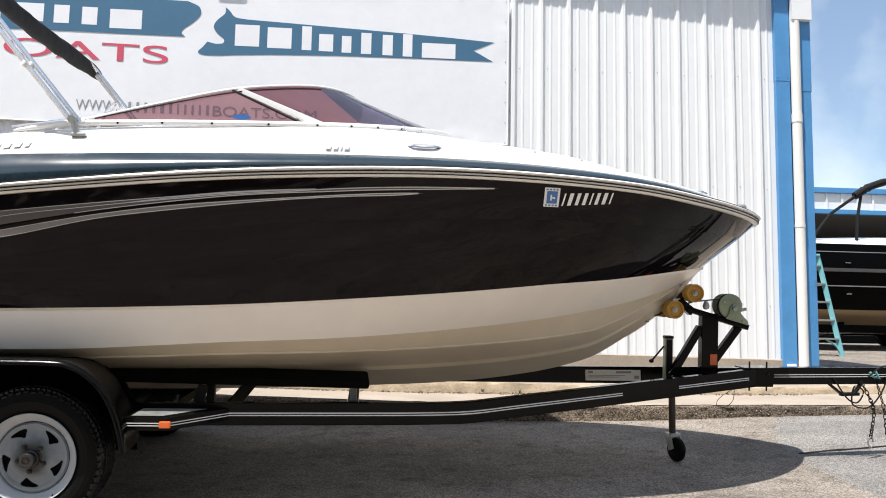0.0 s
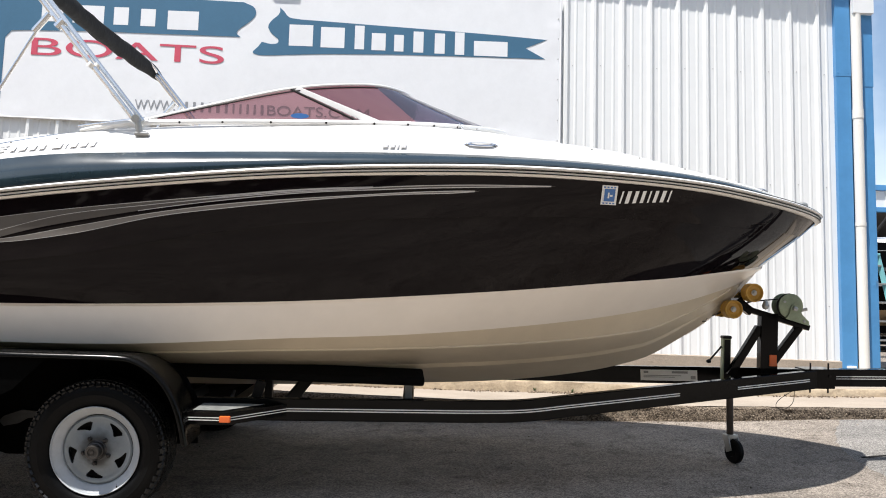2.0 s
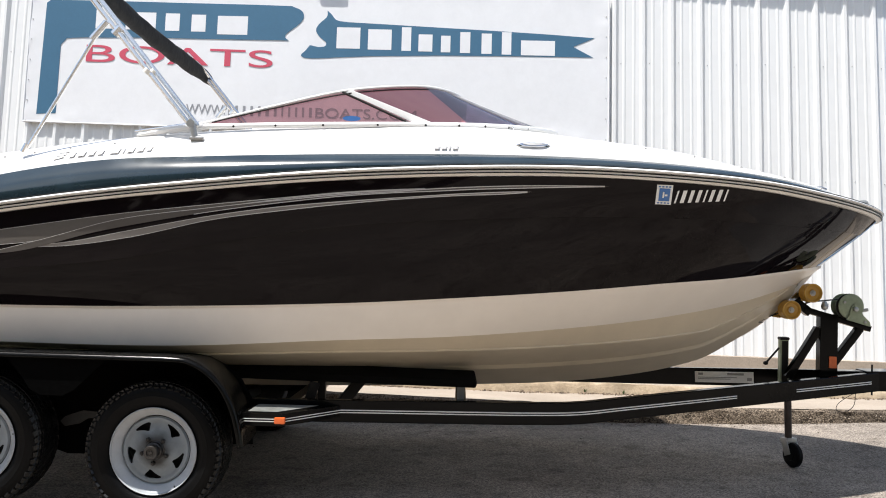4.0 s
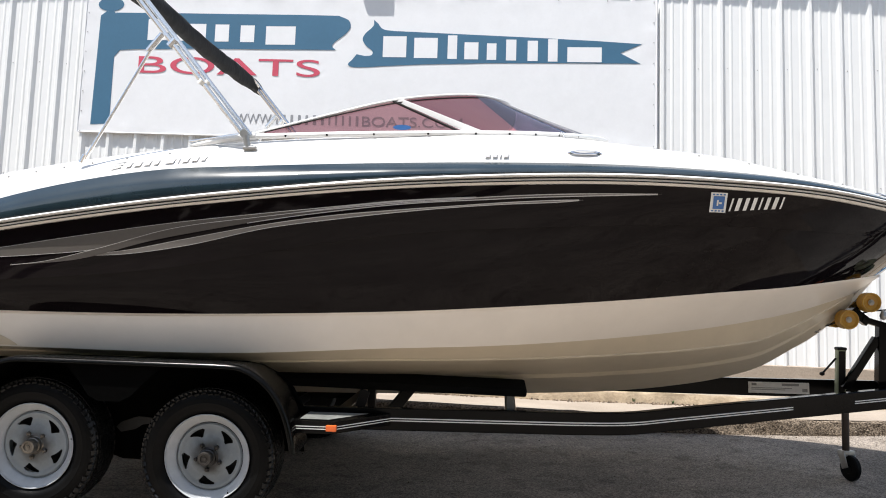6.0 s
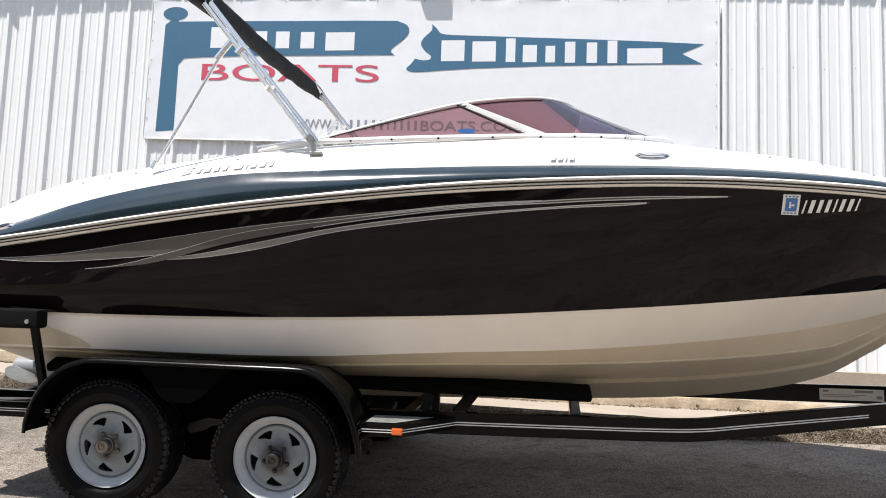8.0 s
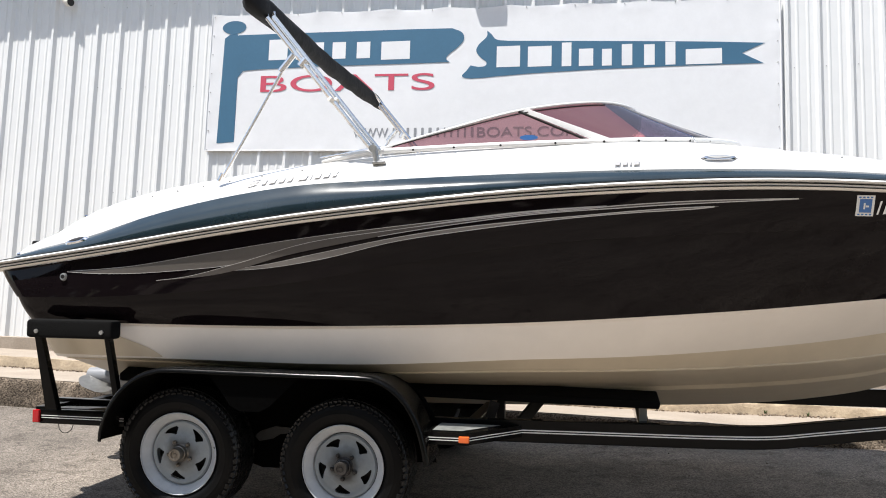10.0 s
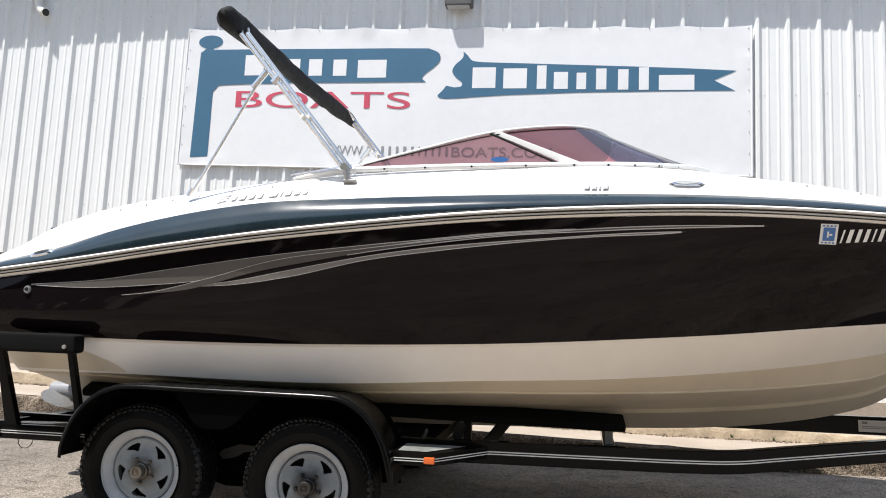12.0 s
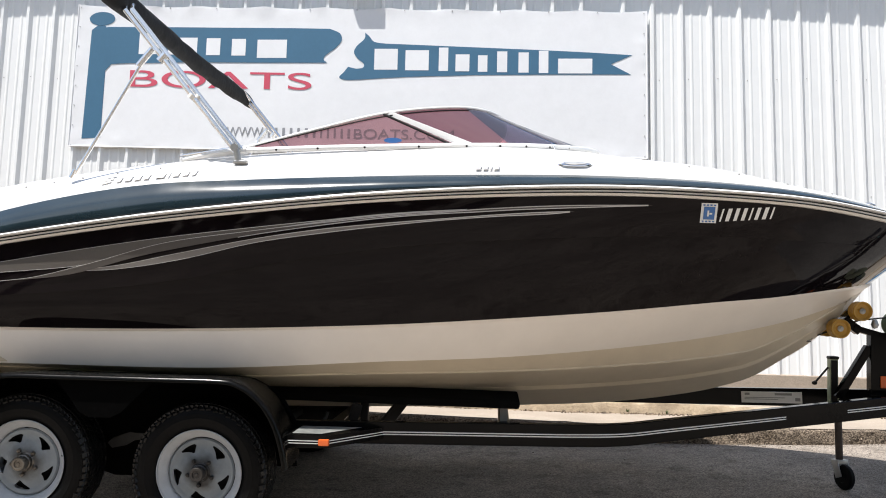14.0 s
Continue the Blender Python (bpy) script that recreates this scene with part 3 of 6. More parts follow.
for j in range(31):
    v = j / 30
    row = []
    for i in range(125):
        u = i / 124
        z = lerp(lerp(3.09, 3.0, u), lerp(4.695, 4.61, u), v)
        x = lerp(BX0, BX1, u)
        wave = 0.016 * noise.noise((x * 2.3, z * 2.2, 4)) + 0.012 * noise.noise((x * 6, z * 7, 7))
        edge = max(0.0, 1 - min(u * 6.2, (1 - u) * 6.2, v * 1.6, (1 - v) * 1.6) / 0.16)
        sag = 0.02 * abs(math.sin(u * math.pi * 9)) * (v ** 14)
        row.append((x, -0.037 - abs(wave) * edge, z - sag))
    rows.append(row)
sheet(bm, rows)
part("cloth", bm, VINYL, banner, "white vinyl sheet, rippled along its edges")
part("hem", tubed([(BX0, -0.040, 3.09), (BX1, -0.040, 3.0)], 0.008, 8), VINYL, banner)
part("hem", tubed([(BX0, -0.040, 3.09), (BX0, -0.040, 4.695)], 0.008, 8), VINYL, banner)
part("hem", tubed([(BX1, -0.040, 3.0), (BX1, -0.040, 4.61)], 0.008, 8), VINYL, banner)
for k in range(8):
    u = k / 7
    for x, z in ((BX0 + 0.03, lerp(3.1, 4.66, u)), (BX1 - 0.03, lerp(3.02, 4.58, u))):
        part("grommet", tubed([(x, -0.047, z), (x, -0.039, z)], 0.006, 8), BADGE, banner)
for k in range(1, 12):
    u = k / 12
    part("grommet", tubed([(lerp(BX0, BX1, u), -0.047, lerp(4.665, 4.585, u)), (lerp(BX0, BX1, u), -0.039, lerp(4.665, 4.585, u))], 0.006, 8), BADGE, banner)
BY = -0.0405
bm = bmesh.new()
flat_shape(bm, [(-5.965 + 0.145 * math.cos(a) - 0.05, 4.53 + 0.078 * math.sin(a)) for a in np.linspace(0, 2 * math.pi, 25)[:-1]], BY)
flat_shape(bm, [(-6.125, 4.40), (-6.06, 4.4515), (-5.975, 4.4515), (-5.94, 4.40), (-5.942, 3.183), (-6.15, 3.173)], BY)
part("flagpole_print", bm, INK_BLUE, banner, "printed dark blue flagpole")


def fold(c0, c1, n=14):
    return [(lerp(c0[0], c1[0], u) + 0.07 * math.sin(u * 2 * math.pi), lerp(c0[1], c1[1], u)) for u in [k / n for k in range(n + 1)]]


def swept(pts, n=6):
    fx, fz = curve(*[(i, p[0]) for i, p in enumerate(pts)]), curve(*[(i, p[1]) for i, p in enumerate(pts)])
    return [(fx(t), fz(t)) for t in np.linspace(0, len(pts) - 1, n * (len(pts) - 1) + 1)]


bm = bmesh.new()
flat_shape(bm, [(-5.955, 4.435), (-5.3, 4.432), (-4.6, 4.425), (-3.9, 4.42)] + swept([(-3.47, 4.412), (-3.36, 4.36), (-3.34, 4.28), (-3.40, 4.20), (-3.50, 4.12), (-3.53, 4.07), (-3.49, 4.03)])
           + [(-4.3, 4.03), (-5.0, 4.032), (-5.7, 4.02), (-5.88, 4.01), (-5.945, 3.93), (-5.955, 3.93)], BY - 0.001)
part("flag_print", bm, INK_BLUE, banner, "printed dark blue flag")
bm = bmesh.new()
flat_shape(bm, [(-2.6, 4.235), (-1.9, 4.205), (-1.2, 4.175), (-0.7, 4.15), (-0.229, 4.12), (-0.454, 4.02), (-0.244, 3.907), (-1.0, 3.905), (-1.84, 3.898),
                (-2.6, 3.875), (-3.0, 3.852)] + swept([(-3.12, 3.842), (-3.28, 3.84), (-3.35, 3.87), (-3.30, 3.93), (-3.26, 3.985)])
           + swept([(-3.17, 3.965), (-3.10, 3.975), (-3.09, 4.02), (-3.16, 4.08), (-3.20, 4.15), (-3.17, 4.22), (-3.09, 4.30), (-3.085, 4.37)])
           + swept([(-3.04, 4.33), (-2.98, 4.265), (-2.85, 4.245)]), BY)
part("flag_print", bm, INK_BLUE, banner, "printed dark blue swallow-tailed flag")


def letter_bars(parent, mat, x0, x1, z0, z1, widths, y, heights=None, name="name_bar", gap=0.28, r=0.03):
    """Plain bars that stand for lettering, one a letter."""
    total = sum(widths) + gap * (len(widths) - 1)
    x = x0
    k = (x1 - x0) / total
    for i, w in enumerate(widths):
        h = heights[i] if heights else 1
        u = (x + w * k / 2 - x0) / (x1 - x0)
        za = lerp(z0[0], z0[1], u)
        zb = lerp(z1[0], z1[1], u)
        bm = bmesh.new()
        flat_shape(bm, [(x, za + r), (x + r * .6, za), (x + w * k - r * .6, za), (x + w * k, za + r), (x + w * k, lerp(za, zb, h) - r), (x + w * k - r * .6, lerp(za, zb, h)),
                        (x + r * .6, lerp(za, zb, h)), (x, lerp(za, zb, h) - r)], y)
        part(name, bm, mat, parent)
        x += (w + gap) * k


for x0, x1, za, zb, stems, y in (
        (-5.63, -3.92, (4.125, 4.10), (4.365, 4.31), ((0.03, 0.13, 0, 1), (0.22, 0.19, 0, 0.82), (0.47, 0.09, 0, 0.85),
                                                     (0.635, 0.09, 0, 0.85), (0.80, 0.19, -0.1, 0.85)), BY - 0.0025),
        (-3.0, -0.60, (3.955, 3.91), (4.20, 4.09), ((0.01, 0.105, 0, 0.95), (0.15, 0.105, 0, 0.95), (0.30, 0.042, 0, 1.15), (0.375, 0.062, 0, 0.85),
                                                  (0.475, 0.042, 0, 0.85), (0.56, 0.045, 0, 1.1), (0.655, 0.045, 0, 1.1), (0.745, 0.042, 0, 1.25), (0.83, 0.15, 0, 0.85)), BY - 0.0015)):
    for u, w, lo, hi in stems:
        a, b = lerp(x0, x1, u), lerp(x0, x1, u + w)
        z0, z1 = lerp(za[0], za[1], u), lerp(zb[0], zb[1], u)
        bm = bmesh.new()
        flat_shape(bm, [(a, lerp(z0, z1, lo)), (b, lerp(z0, z1, lo)), (b, lerp(z0, z1, hi)), (a, lerp(z0, z1, hi))], y)
        part("name_bar", bm, VINYL, banner)
letter_bars(banner, INK_GREY, -4.10, -3.21, (3.203, 3.195), (3.308, 3.300), [.3, .4, .4, .4, .4, .5, .4, .25, .3, .3, .3, .4], BY, None, "name_bar", 0.75, 0.006)


def lettering(parent, text, mat, x0, x1, z0, z1, y, name="lettering", extrude=0.002, tilt=0.0):
    c = bpy.data.curves.new(name, "FONT")
    c.body, c.extrude = text, extrude
    ob = new(name, c)
    bpy.context.view_layer.update()
    me = bpy.data.meshes.new_from_object(ob.evaluated_get(bpy.context.evaluated_depsgraph_get()))
    bpy.data.objects.remove(ob)
    co = np.array([v.co for v in me.vertices])
    lo, hi = co.min(0), co.max(0)
    for v in me.vertices:
        u, w = (v.co.x - lo[0]) / (hi[0] - lo[0]), (v.co.y - lo[1]) / (hi[1] - lo[1])
        v.co = (lerp(x0, x1, u), y - v.co.z, lerp(z0, z1, w) + tilt * (u - 0.5))
    me.materials.append(mat)
    ob = new(name, me)
    ob.parent = parent
    return ob


lettering(banner, "WWW.", INK_GREY, -4.55, -4.13, 3.207, 3.312, BY, "grey_lettering", 0.0006, -0.003)
lettering(banner, "BOATS.COM", INK_GREY, -3.17, -2.10, 3.189, 3.296, BY, "grey_lettering", 0.0006, -0.008)
lettering(banner, "BOATS", INK_RED, -5.66, -3.65, 3.74, 3.93, BY, "red_lettering", 0.0006, -0.03)

# ---- boat and trailer share one frame on the sloping lot ----
REST = Matrix.Translation((-3.4, -3.7064, 0.1004)) @ Matrix.Rotation(math.atan(0.083), 4, "X")
boat = thing("motorboat", "black and white sport motorboat on a trailer", "boat", REST)
BEAM = 1.24
STEM = 4.268


def full(wide, start, end, p, q):
    """Half-breadth of a waterline that stays full and closes in a rounded bow."""
    return lambda x: wide * max(0.0, 1 - max(0.0, (x - start) / (end - start)) ** p) ** (1 / q)


_rail = full(BEAM, 1.1, STEM, 3.7, 1.38)


def rail_y(x):
    return _rail(x) - (0.10 * ((0.8 - x) / 2.4) ** 2 if x < 0.8 else 0.0)


rail_z = curve((-1.65, 1.255), (-0.83, 1.37), (-0.35, 1.445), (0.11, 1.51), (0.54, 1.56), (1.09, 1.615), (1.731, 1.654), (2.264, 1.669), (2.816, 1.661), (3.286, 1.64), (3.653, 1.606), (4.13, 1.567), (4.268, 1.558))
crease_z = curve((-1.55, 1.10), (-0.88, 1.112), (-0.6, 1.13), (0.25, 1.215), (0.6, 1.28), (0.984, 1.347), (1.256, 1.384), (1.515, 1.409), (2.031, 1.441), (2.825, 1.468), (3.449, 1.46), (4.05, 1.448), (4.165, 1.446))
col_z = curve((-1.45, 0.972), (0.23, 0.982), (0.814, 1.001), (1.356, 1.027), (1.868, 1.063), (2.367, 1.103), (2.868, 1.152), (3.189, 1.18), (3.583, 1.228), (3.88, 1.264), (3.965, 1.275))
chine_z = curve((-1.33, 0.782), (-0.8, 0.79), (0.505, 0.795), (1.207, 0.834), (1.741, 0.857), (2.319, 0.901), (2.977, 0.977), (3.388, 1.051), (3.639, 1.113), (3.83, 1.165))
keel_z = curve((-1.3, 0.485), (0.8, 0.475), (1.9, 0.51), (2.41, 0.54), (2.75, 0.58), (3.1, 0.65), (3.28, 0.71), (3.45, 0.81), (3.63, 0.93), (3.81, 1.10), (3.965, 1.275), (4.165, 1.446), (4.268, 1.558))


crease_y = full(1.215, 0.9, 4.165, 2.9, 1.65)
col_y = full(1.135, 0.6, 3.965, 2.5, 1.4)
chine_y = full(1.05, 0.2, 3.83, 2.1, 1.15)
LINES = {"rail": (-1.60, STEM, rail_y, rail_z), "crease": (-1.475, 4.165, crease_y, crease_z), "col": (-1.43, 3.965, col_y, col_z), "chine": (-1.32, 3.83, chine_y, chine_z)}


def corner(d, r=0.11):
    """How far the side draws in towards the transom, d ahead of it."""
    u = max(0.0, 1 - d / r)
    return r * 0.8 * (1 - math.sqrt(1 - u * u))


def on_line(name, s):
    x0, x1, fy, fz = LINES[name]
    x = lerp(x0, x1, s)
    aft = 0.0 if name == "rail" else 0.03 * max(0.0, (-0.7 - x) / 0.75) ** 2
    return Vector((x, -fy(x) + aft + corner(x - x0), fz(x)))


SS = [0.0, 0.0006, 0.0024, 0.0055, 0.010, 0.015] + [1 - (1 - k / 96) ** 2.0 for k in range(1, 97)]


def rail_out(s):
    """Outward direction of the rail in plan."""
    a, b = on_line("rail", max(0.0, s - 2e-4)), on_line("rail", min(1.0, s + 1e-4))
    return Vector((b.y - a.y, a.x - b.x, 0)).normalized() if s < 0.9999 else Vector((1, 0, 0))


def panel(lower, upper, n, bulge=0.0, peak=None):
    """Both sides of the hull between two lines; lower and upper give a point for s."""
    bm = bmesh.new()
    for side in (1, -1):
        rows = []
        for s in SS:
            a, b = lower(s), upper(s)
            row = []
            for k in range(n + 1):
                u = k / n
                p = a.lerp(b, u)
                fade = min(1, 12 * (1 - s))
                if peak:
                    p.y -= bulge * fade * (1 - math.sqrt(((u - peak) / (peak if u < peak else 1 - peak)) ** 2 * 0.985 + 0.015)) / 0.88
                else:
                    p.y -= bulge * math.sin(math.pi * u) * fade
                row.append((p.x, p.y * side, p.z))
            rows.append(row)
        sheet(bm, rows)
    bmesh.ops.remove_doubles(bm, verts=bm.verts, dist=1e-5)
    return bm


def inset(name, d):
    def at(s):
        p = on_line(name, s)
        p.y = min(0.0, p.y + d * min(1, 15 * (1 - s)))
        return p
    return at


hull = part("hull", panel(inset("col", -0.004), inset("crease", 0.008), 6, 0.012), GEL_BLACK, boat, "gloss black lower topsides", 30)
part("hull_upper", panel(inset("crease", -0.002), lambda s: on_line("rail", s) - Vector((0, 0, 0.03)), 5, 0.006), GEL_BLACK, hull, "gloss black upper topsides", 30)
part("crease_step", panel(inset("crease", 0.008), inset("crease", -0.002), 1), GEL_BLACK, hull, "", 30)
band = part("hull_band", panel(inset("chine", -0.02), lambda s: inset("col", 0.010)(s) - Vector((0, 0, 0.013)), 4, 0.004), GEL_BAND, boat, "off-white lower hull band", 30)
part("colour_step", panel(lambda s: inset("col", 0.010)(s) - Vector((0, 0, 0.013)), inset("col", -0.004), 1), GEL_BAND, boat, "off-white moulded ledge under the black", 20)


def keel_at(s):
    x = lerp(-1.25, 3.83, s)
    return Vector((x, 0.0, min(keel_z(x), chine_z(x))))


def chine_in(s):
    p = on_line("chine", s)
    return Vector((p.x, min(0, p.y + 0.075 * min(1, 8 * (1 - s))), p.z - (0.012 + 0.105 * s + 0.032 * max(0.0, (s - 0.6) / 0.4)) * min(1, 8 * (1 - s))))


part("chine_flat", panel(chine_in, inset("chine", -0.02), 2), GEL_CREAM, boat, "cream chine step", 30)
for side in (1, -1):
    part("chine_lip", tubed([(p.x, p.y * side, p.z) for p in [chine_in(s) for s in SS[:90]]], 0.0065, 6), GEL_CREAM, boat, "cream chine lip")
bottom = bmesh.new()
for side in (1, -1):
    rows = []
    for s in SS:
        a, b = keel_at(s), chine_in(s)
        row = []
        for u, d in ((0, 0), (0.3, 0), (0.535, 0), (0.552, 0.024), (0.575, 0.0), (0.93, 0.0), (1, 0)):
            p = a.lerp(b, u)
            f = min(1, 9 * (1 - s)) * min(1, max(0, (s - (0.53 if u > 0.5 else 0.62)) * 25)) * 0.7
            row.append((p.x, (p.y) * side, p.z - d * f))
        rows.append(row)
    sheet(bottom, rows)
bmesh.ops.remove_doubles(bottom, verts=bottom.verts, dist=1e-5)
part("bottom", bottom, GEL_CREAM, boat, "cream hull bottom with running strakes", 18)
# stem below the chine end
bm = bmesh.new()
rows = []
for k in range(25):
    x = lerp(3.5, STEM, k / 24)
    rows.append([(x - 0.02, -0.012, keel_z(x) + 0.012), (x, 0, keel_z(x) - 0.003), (x - 0.02, 0.012, keel_z(x) + 0.012)])
sheet(bm, rows)
part("stem", bm, GEL_BAND, boat, "", 60)
# transom
bm = bmesh.new()
prof = [on_line("rail", 0), on_line("crease", 0), on_line("col", 0)]
sheet(bm, [[p, (p.x, -p.y, p.z)] for p in prof])
part("transom", bm, GEL_BLACK, boat, "black raked transom", 30)
bm = bmesh.new()
prof = [on_line("col", 0), on_line("chine", 0), chine_in(0)]
near = [bm.verts.new(p) for p in prof]
far = [bm.verts.new((p.x, -p.y, p.z)) for p in prof]
for k in range(2):
    bm.faces.new((near[k], near[k + 1], far[k + 1], far[k]))
bm.faces.new((near[2], bm.verts.new(keel_at(0)), far[2]))
part("transom_foot", bm, GEL_CREAM, boat, "cream lower transom", 30)

# deck: band above the rail, then white deck
blue_z = curve((-1.65, 1.293), (-1.4, 1.357), (-1.078, 1.427), (-0.724, 1.533), (-0.391, 1.609), (0.074, 1.68), (0.518, 1.705), (1.074, 1.727), (1.73, 1.743), (2.269, 1.745), (2.836, 1.73), (3.312, 1.702), (3.686, 1.665), (4.09, 1.607), (4.268, 1.588))
deck_z = curve((-1.65, 1.31), (-1.55, 1.375), (-1.35, 1.46), (-1.22, 1.53), (-0.94, 1.63), (-0.37, 1.74), (0.17, 1.81), (0.6, 1.85), (1.201, 1.879), (2.094, 1.886), (2.419, 1.853), (2.864, 1.813), (3.187, 1.762), (3.54, 1.713), (3.938, 1.655), (4.11, 1.622))


def deck_y(x):
    r = x if x < 1 else 1 + (x - 1) / 0.955
    return max(0.0, rail_y(r) * 0.86 - 0.05 * min(1, 2 * (STEM - r)))


DECK_TIP = 1 + (STEM - 1) * 0.955


def deck_edge(s):
    x = lerp(-1.60, STEM, s)
    x = x if x < 1 else 1 + (x - 1) * 0.955
    return Vector((x, -deck_y(x) + corner(x + 1.60), deck_z(x)))


def blue_edge(s):
    p = on_line("rail", s) - rail_out(s) * 0.085
    return Vector((p.x, min(0.0, p.y), blue_z(p.x)))


def rail_top(s):
    p = on_line("rail", s) - rail_out(s) * 0.022
    return Vector((p.x, min(0.0, p.y), p.z + 0.016))


part("deck_band", panel(rail_top, blue_edge, 18, 0.023), GEL_TEAL, boat, "gloss dark blue band above the rub rail", 40)
deck = part("deck", panel(blue_edge, deck_edge, 6, 0.03), GEL_WHITE, boat, "gloss white deck side", 40)


def well_y(x):
    return max(0.0, deck_y(x) - 0.16)


bm = bmesh.new()
for side in (1, -1):
    rows = []
    for k in range(81):
        x = lerp(-1.60, DECK_TIP, 1 - (1 - k / 80) ** 1.5)
        z, y = deck_z(x), deck_y(x) - corner(x + 1.60)
        inner = well_y(x) if -0.55 < x < 1.9 else 0.0
        row = []
        for i in range(7):
            yy = lerp(y, inner, i / 6)
            row.append((x, -yy * side, z + 0.09 * (1 - (yy / max(y, 0.01)) ** 2) * min(1, y)))
        rows.append(row)
    sheet(bm, rows)
bmesh.ops.remove_doubles(bm, verts=bm.verts, dist=1e-5)
part("deck_top", bm, GEL_WHITE, boat, "white deck and engine hatch", 40)
bm = bmesh.new()
for side in (1, -1):
    rows = []
    for k in range(41):
        x = lerp(-0.53, 1.88, k / 40)
        y, z = well_y(x), deck_z(x) + 0.03
        rows.append([(x, -y * side, z), (x, -(y + 0.02) * side, z - 0.1), (x, -y * side, 1.05), (x, 0, 1.05)])
    sheet(bm, rows)
part("cockpit", bm, GEL_WHITE, boat, "white cockpit liner", 40)
part("bulkhead", boxed((-0.56, -0.86, 1.05), (-0.5, 0.86, 1.72)), GEL_WHITE, boat)
part("bulkhead", boxed((1.86, -0.8, 1.05), (1.92, 0.8, 1.9)), GEL_WHITE, boat)


# rub rail: cream vinyl moulding with a steel insert
def rail_strip(offset, lo, hi, n=3):
    bm = bmesh.new()
    for side in (1, -1):
        rows = []
        for s in SS:
            p, out = on_line("rail", s), rail_out(s)
            ends = [(-0.012, lo)] + [(offset * (0.35 + 0.65 * math.sin(math.pi * (0.15 + 0.7 * k / n))), lerp(lo, hi, k / n)) for k in range(n + 1)] + [(-0.012, hi)]
            row = []
            for d, dz in ends:
                q = p + out * d
                row.append((q.x, min(0.0, q.y) * side, p.z + dz))
            rows.append(row)
        sheet(bm, rows)
    bmesh.ops.remove_doubles(bm, verts=bm.verts, dist=1e-5)
    return bm


rub = part("rub_rail", rail_strip(0.030, -0.028, 0.022, 7), RUB, boat, "cream vinyl rub rail", 30)
part("rail_insert", rail_strip(0.043, 0.003, 0.021, 8), RAIL_STEEL, rub, "polished steel rail insert", 30)
part("rail_groove", rail_strip(0.0365, -0.0065, 0.0040, 3), IRON, rub, "dark groove under the insert", 30)
part("rail_groove", rail_strip(0.0350, -0.0185, -0.0115, 3), IRON, rub, "dark groove under the bead", 30)
part("rail_groove", rail_strip(0.0320, 0.0190, 0.0270, 3), IRON, rub, "dark joint above the insert", 30)
part("rail_groove", rail_strip(0.0448, 0.0090, 0.0125, 3), IRON, rub, "dark line in the insert", 30)

from mathutils.bvhtree import BVHTree


def skin(*obs):
    """A ray-castable copy of some parts, in the boat's own frame."""
    vs, fs = [], []
    for ob in obs:
        k = len(vs)
        vs += [v.co.copy() for v in ob.data.vertices]
        fs += [[i + k for i in p.vertices] for p in ob.data.polygons]
    return BVHTree.FromPolygons(vs, fs)


SIDE = skin(*[o for o in boat.children_recursive if o.name.split(".")[0] in ("hull", "hull_upper", "crease_step", "hull_band", "deck", "deck_band")])


def on_side(x, z, proud=0.003):
    hit, nrm, _, _ = SIDE.ray_cast(Vector((x, -3, z)), Vector((0, 1, 0)))
    if hit is None:
        return Vector((x, -rail_y(x), z))
    if nrm.y > 0:
        nrm = -nrm
    return hit + nrm * proud


def ribbon(lo, hi, x0, x1, n, rows=3, proud=0.003):
    """A decal on the boat's side between two heights lo(x) and hi(x)."""
    bm = bmesh.new()
    sheet(bm, [[on_side(x, lerp(lo(x), hi(x), k / rows), proud) for k in range(rows + 1)] for x in [lerp(x0, x1, i / n) for i in range(n + 1)]])
    return bm


def edge_line(fz, x0, x1, n, w, proud=0.0045):
    return ribbon(lambda x: fz(x) - w(x) / 2, lambda x: fz(x) + w(x) / 2, x0, x1, n, 1, proud)


a_top = curve((-1.134, 1.237), (-0.777, 1.266), (-0.336, 1.336), (0.176, 1.415), (0.6, 1.468), (0.979, 1.511), (1.247, 1.541), (1.512, 1.561), (1.662, 1.569))
a_bot = curve((-1.134, 1.234), (-0.944, 1.228), (-0.777, 1.23), (-0.479, 1.25), (-0.176, 1.285), (0.177, 1.382), (0.6, 1.449), (0.979, 1.506), (1.247, 1.537), (1.512, 1.558), (1.662, 1.568))
b_top = curve((-0.612, 1.197), (-0.479, 1.213), (-0.19, 1.283), (0.176, 1.387), (0.6, 1.452), (0.98, 1.501), (1.247, 1.531), (1.512, 1.553), (1.67, 1.568), (1.851, 1.581), (2.034, 1.591), (2.493, 1.604))
b_bot = curve((-0.612, 1.195), (-0.274, 1.233), (0.093, 1.331), (0.371, 1.389), (0.6, 1.432), (0.98, 1.490), (1.247, 1.524), (1.512, 1.547), (1.67, 1.557), (1.851, 1.57), (2.034, 1.58), (2.493, 1.6032))
c_top = curve((-0.274, 1.252), (-0.047, 1.280), (0.235, 1.338), (0.649, 1.421), (0.98, 1.471), (1.249, 1.499), (1.513, 1.523), (1.774, 1.546), (2.035, 1.563), (2.127, 1.5665))
c_bot = curve((-0.274, 1.249), (-0.045, 1.263), (0.236, 1.307), (0.65, 1.403), (0.981, 1.453), (1.249, 1.488), (1.513, 1.517), (1.774, 1.539), (2.034, 1.556), (2.128, 1.566))
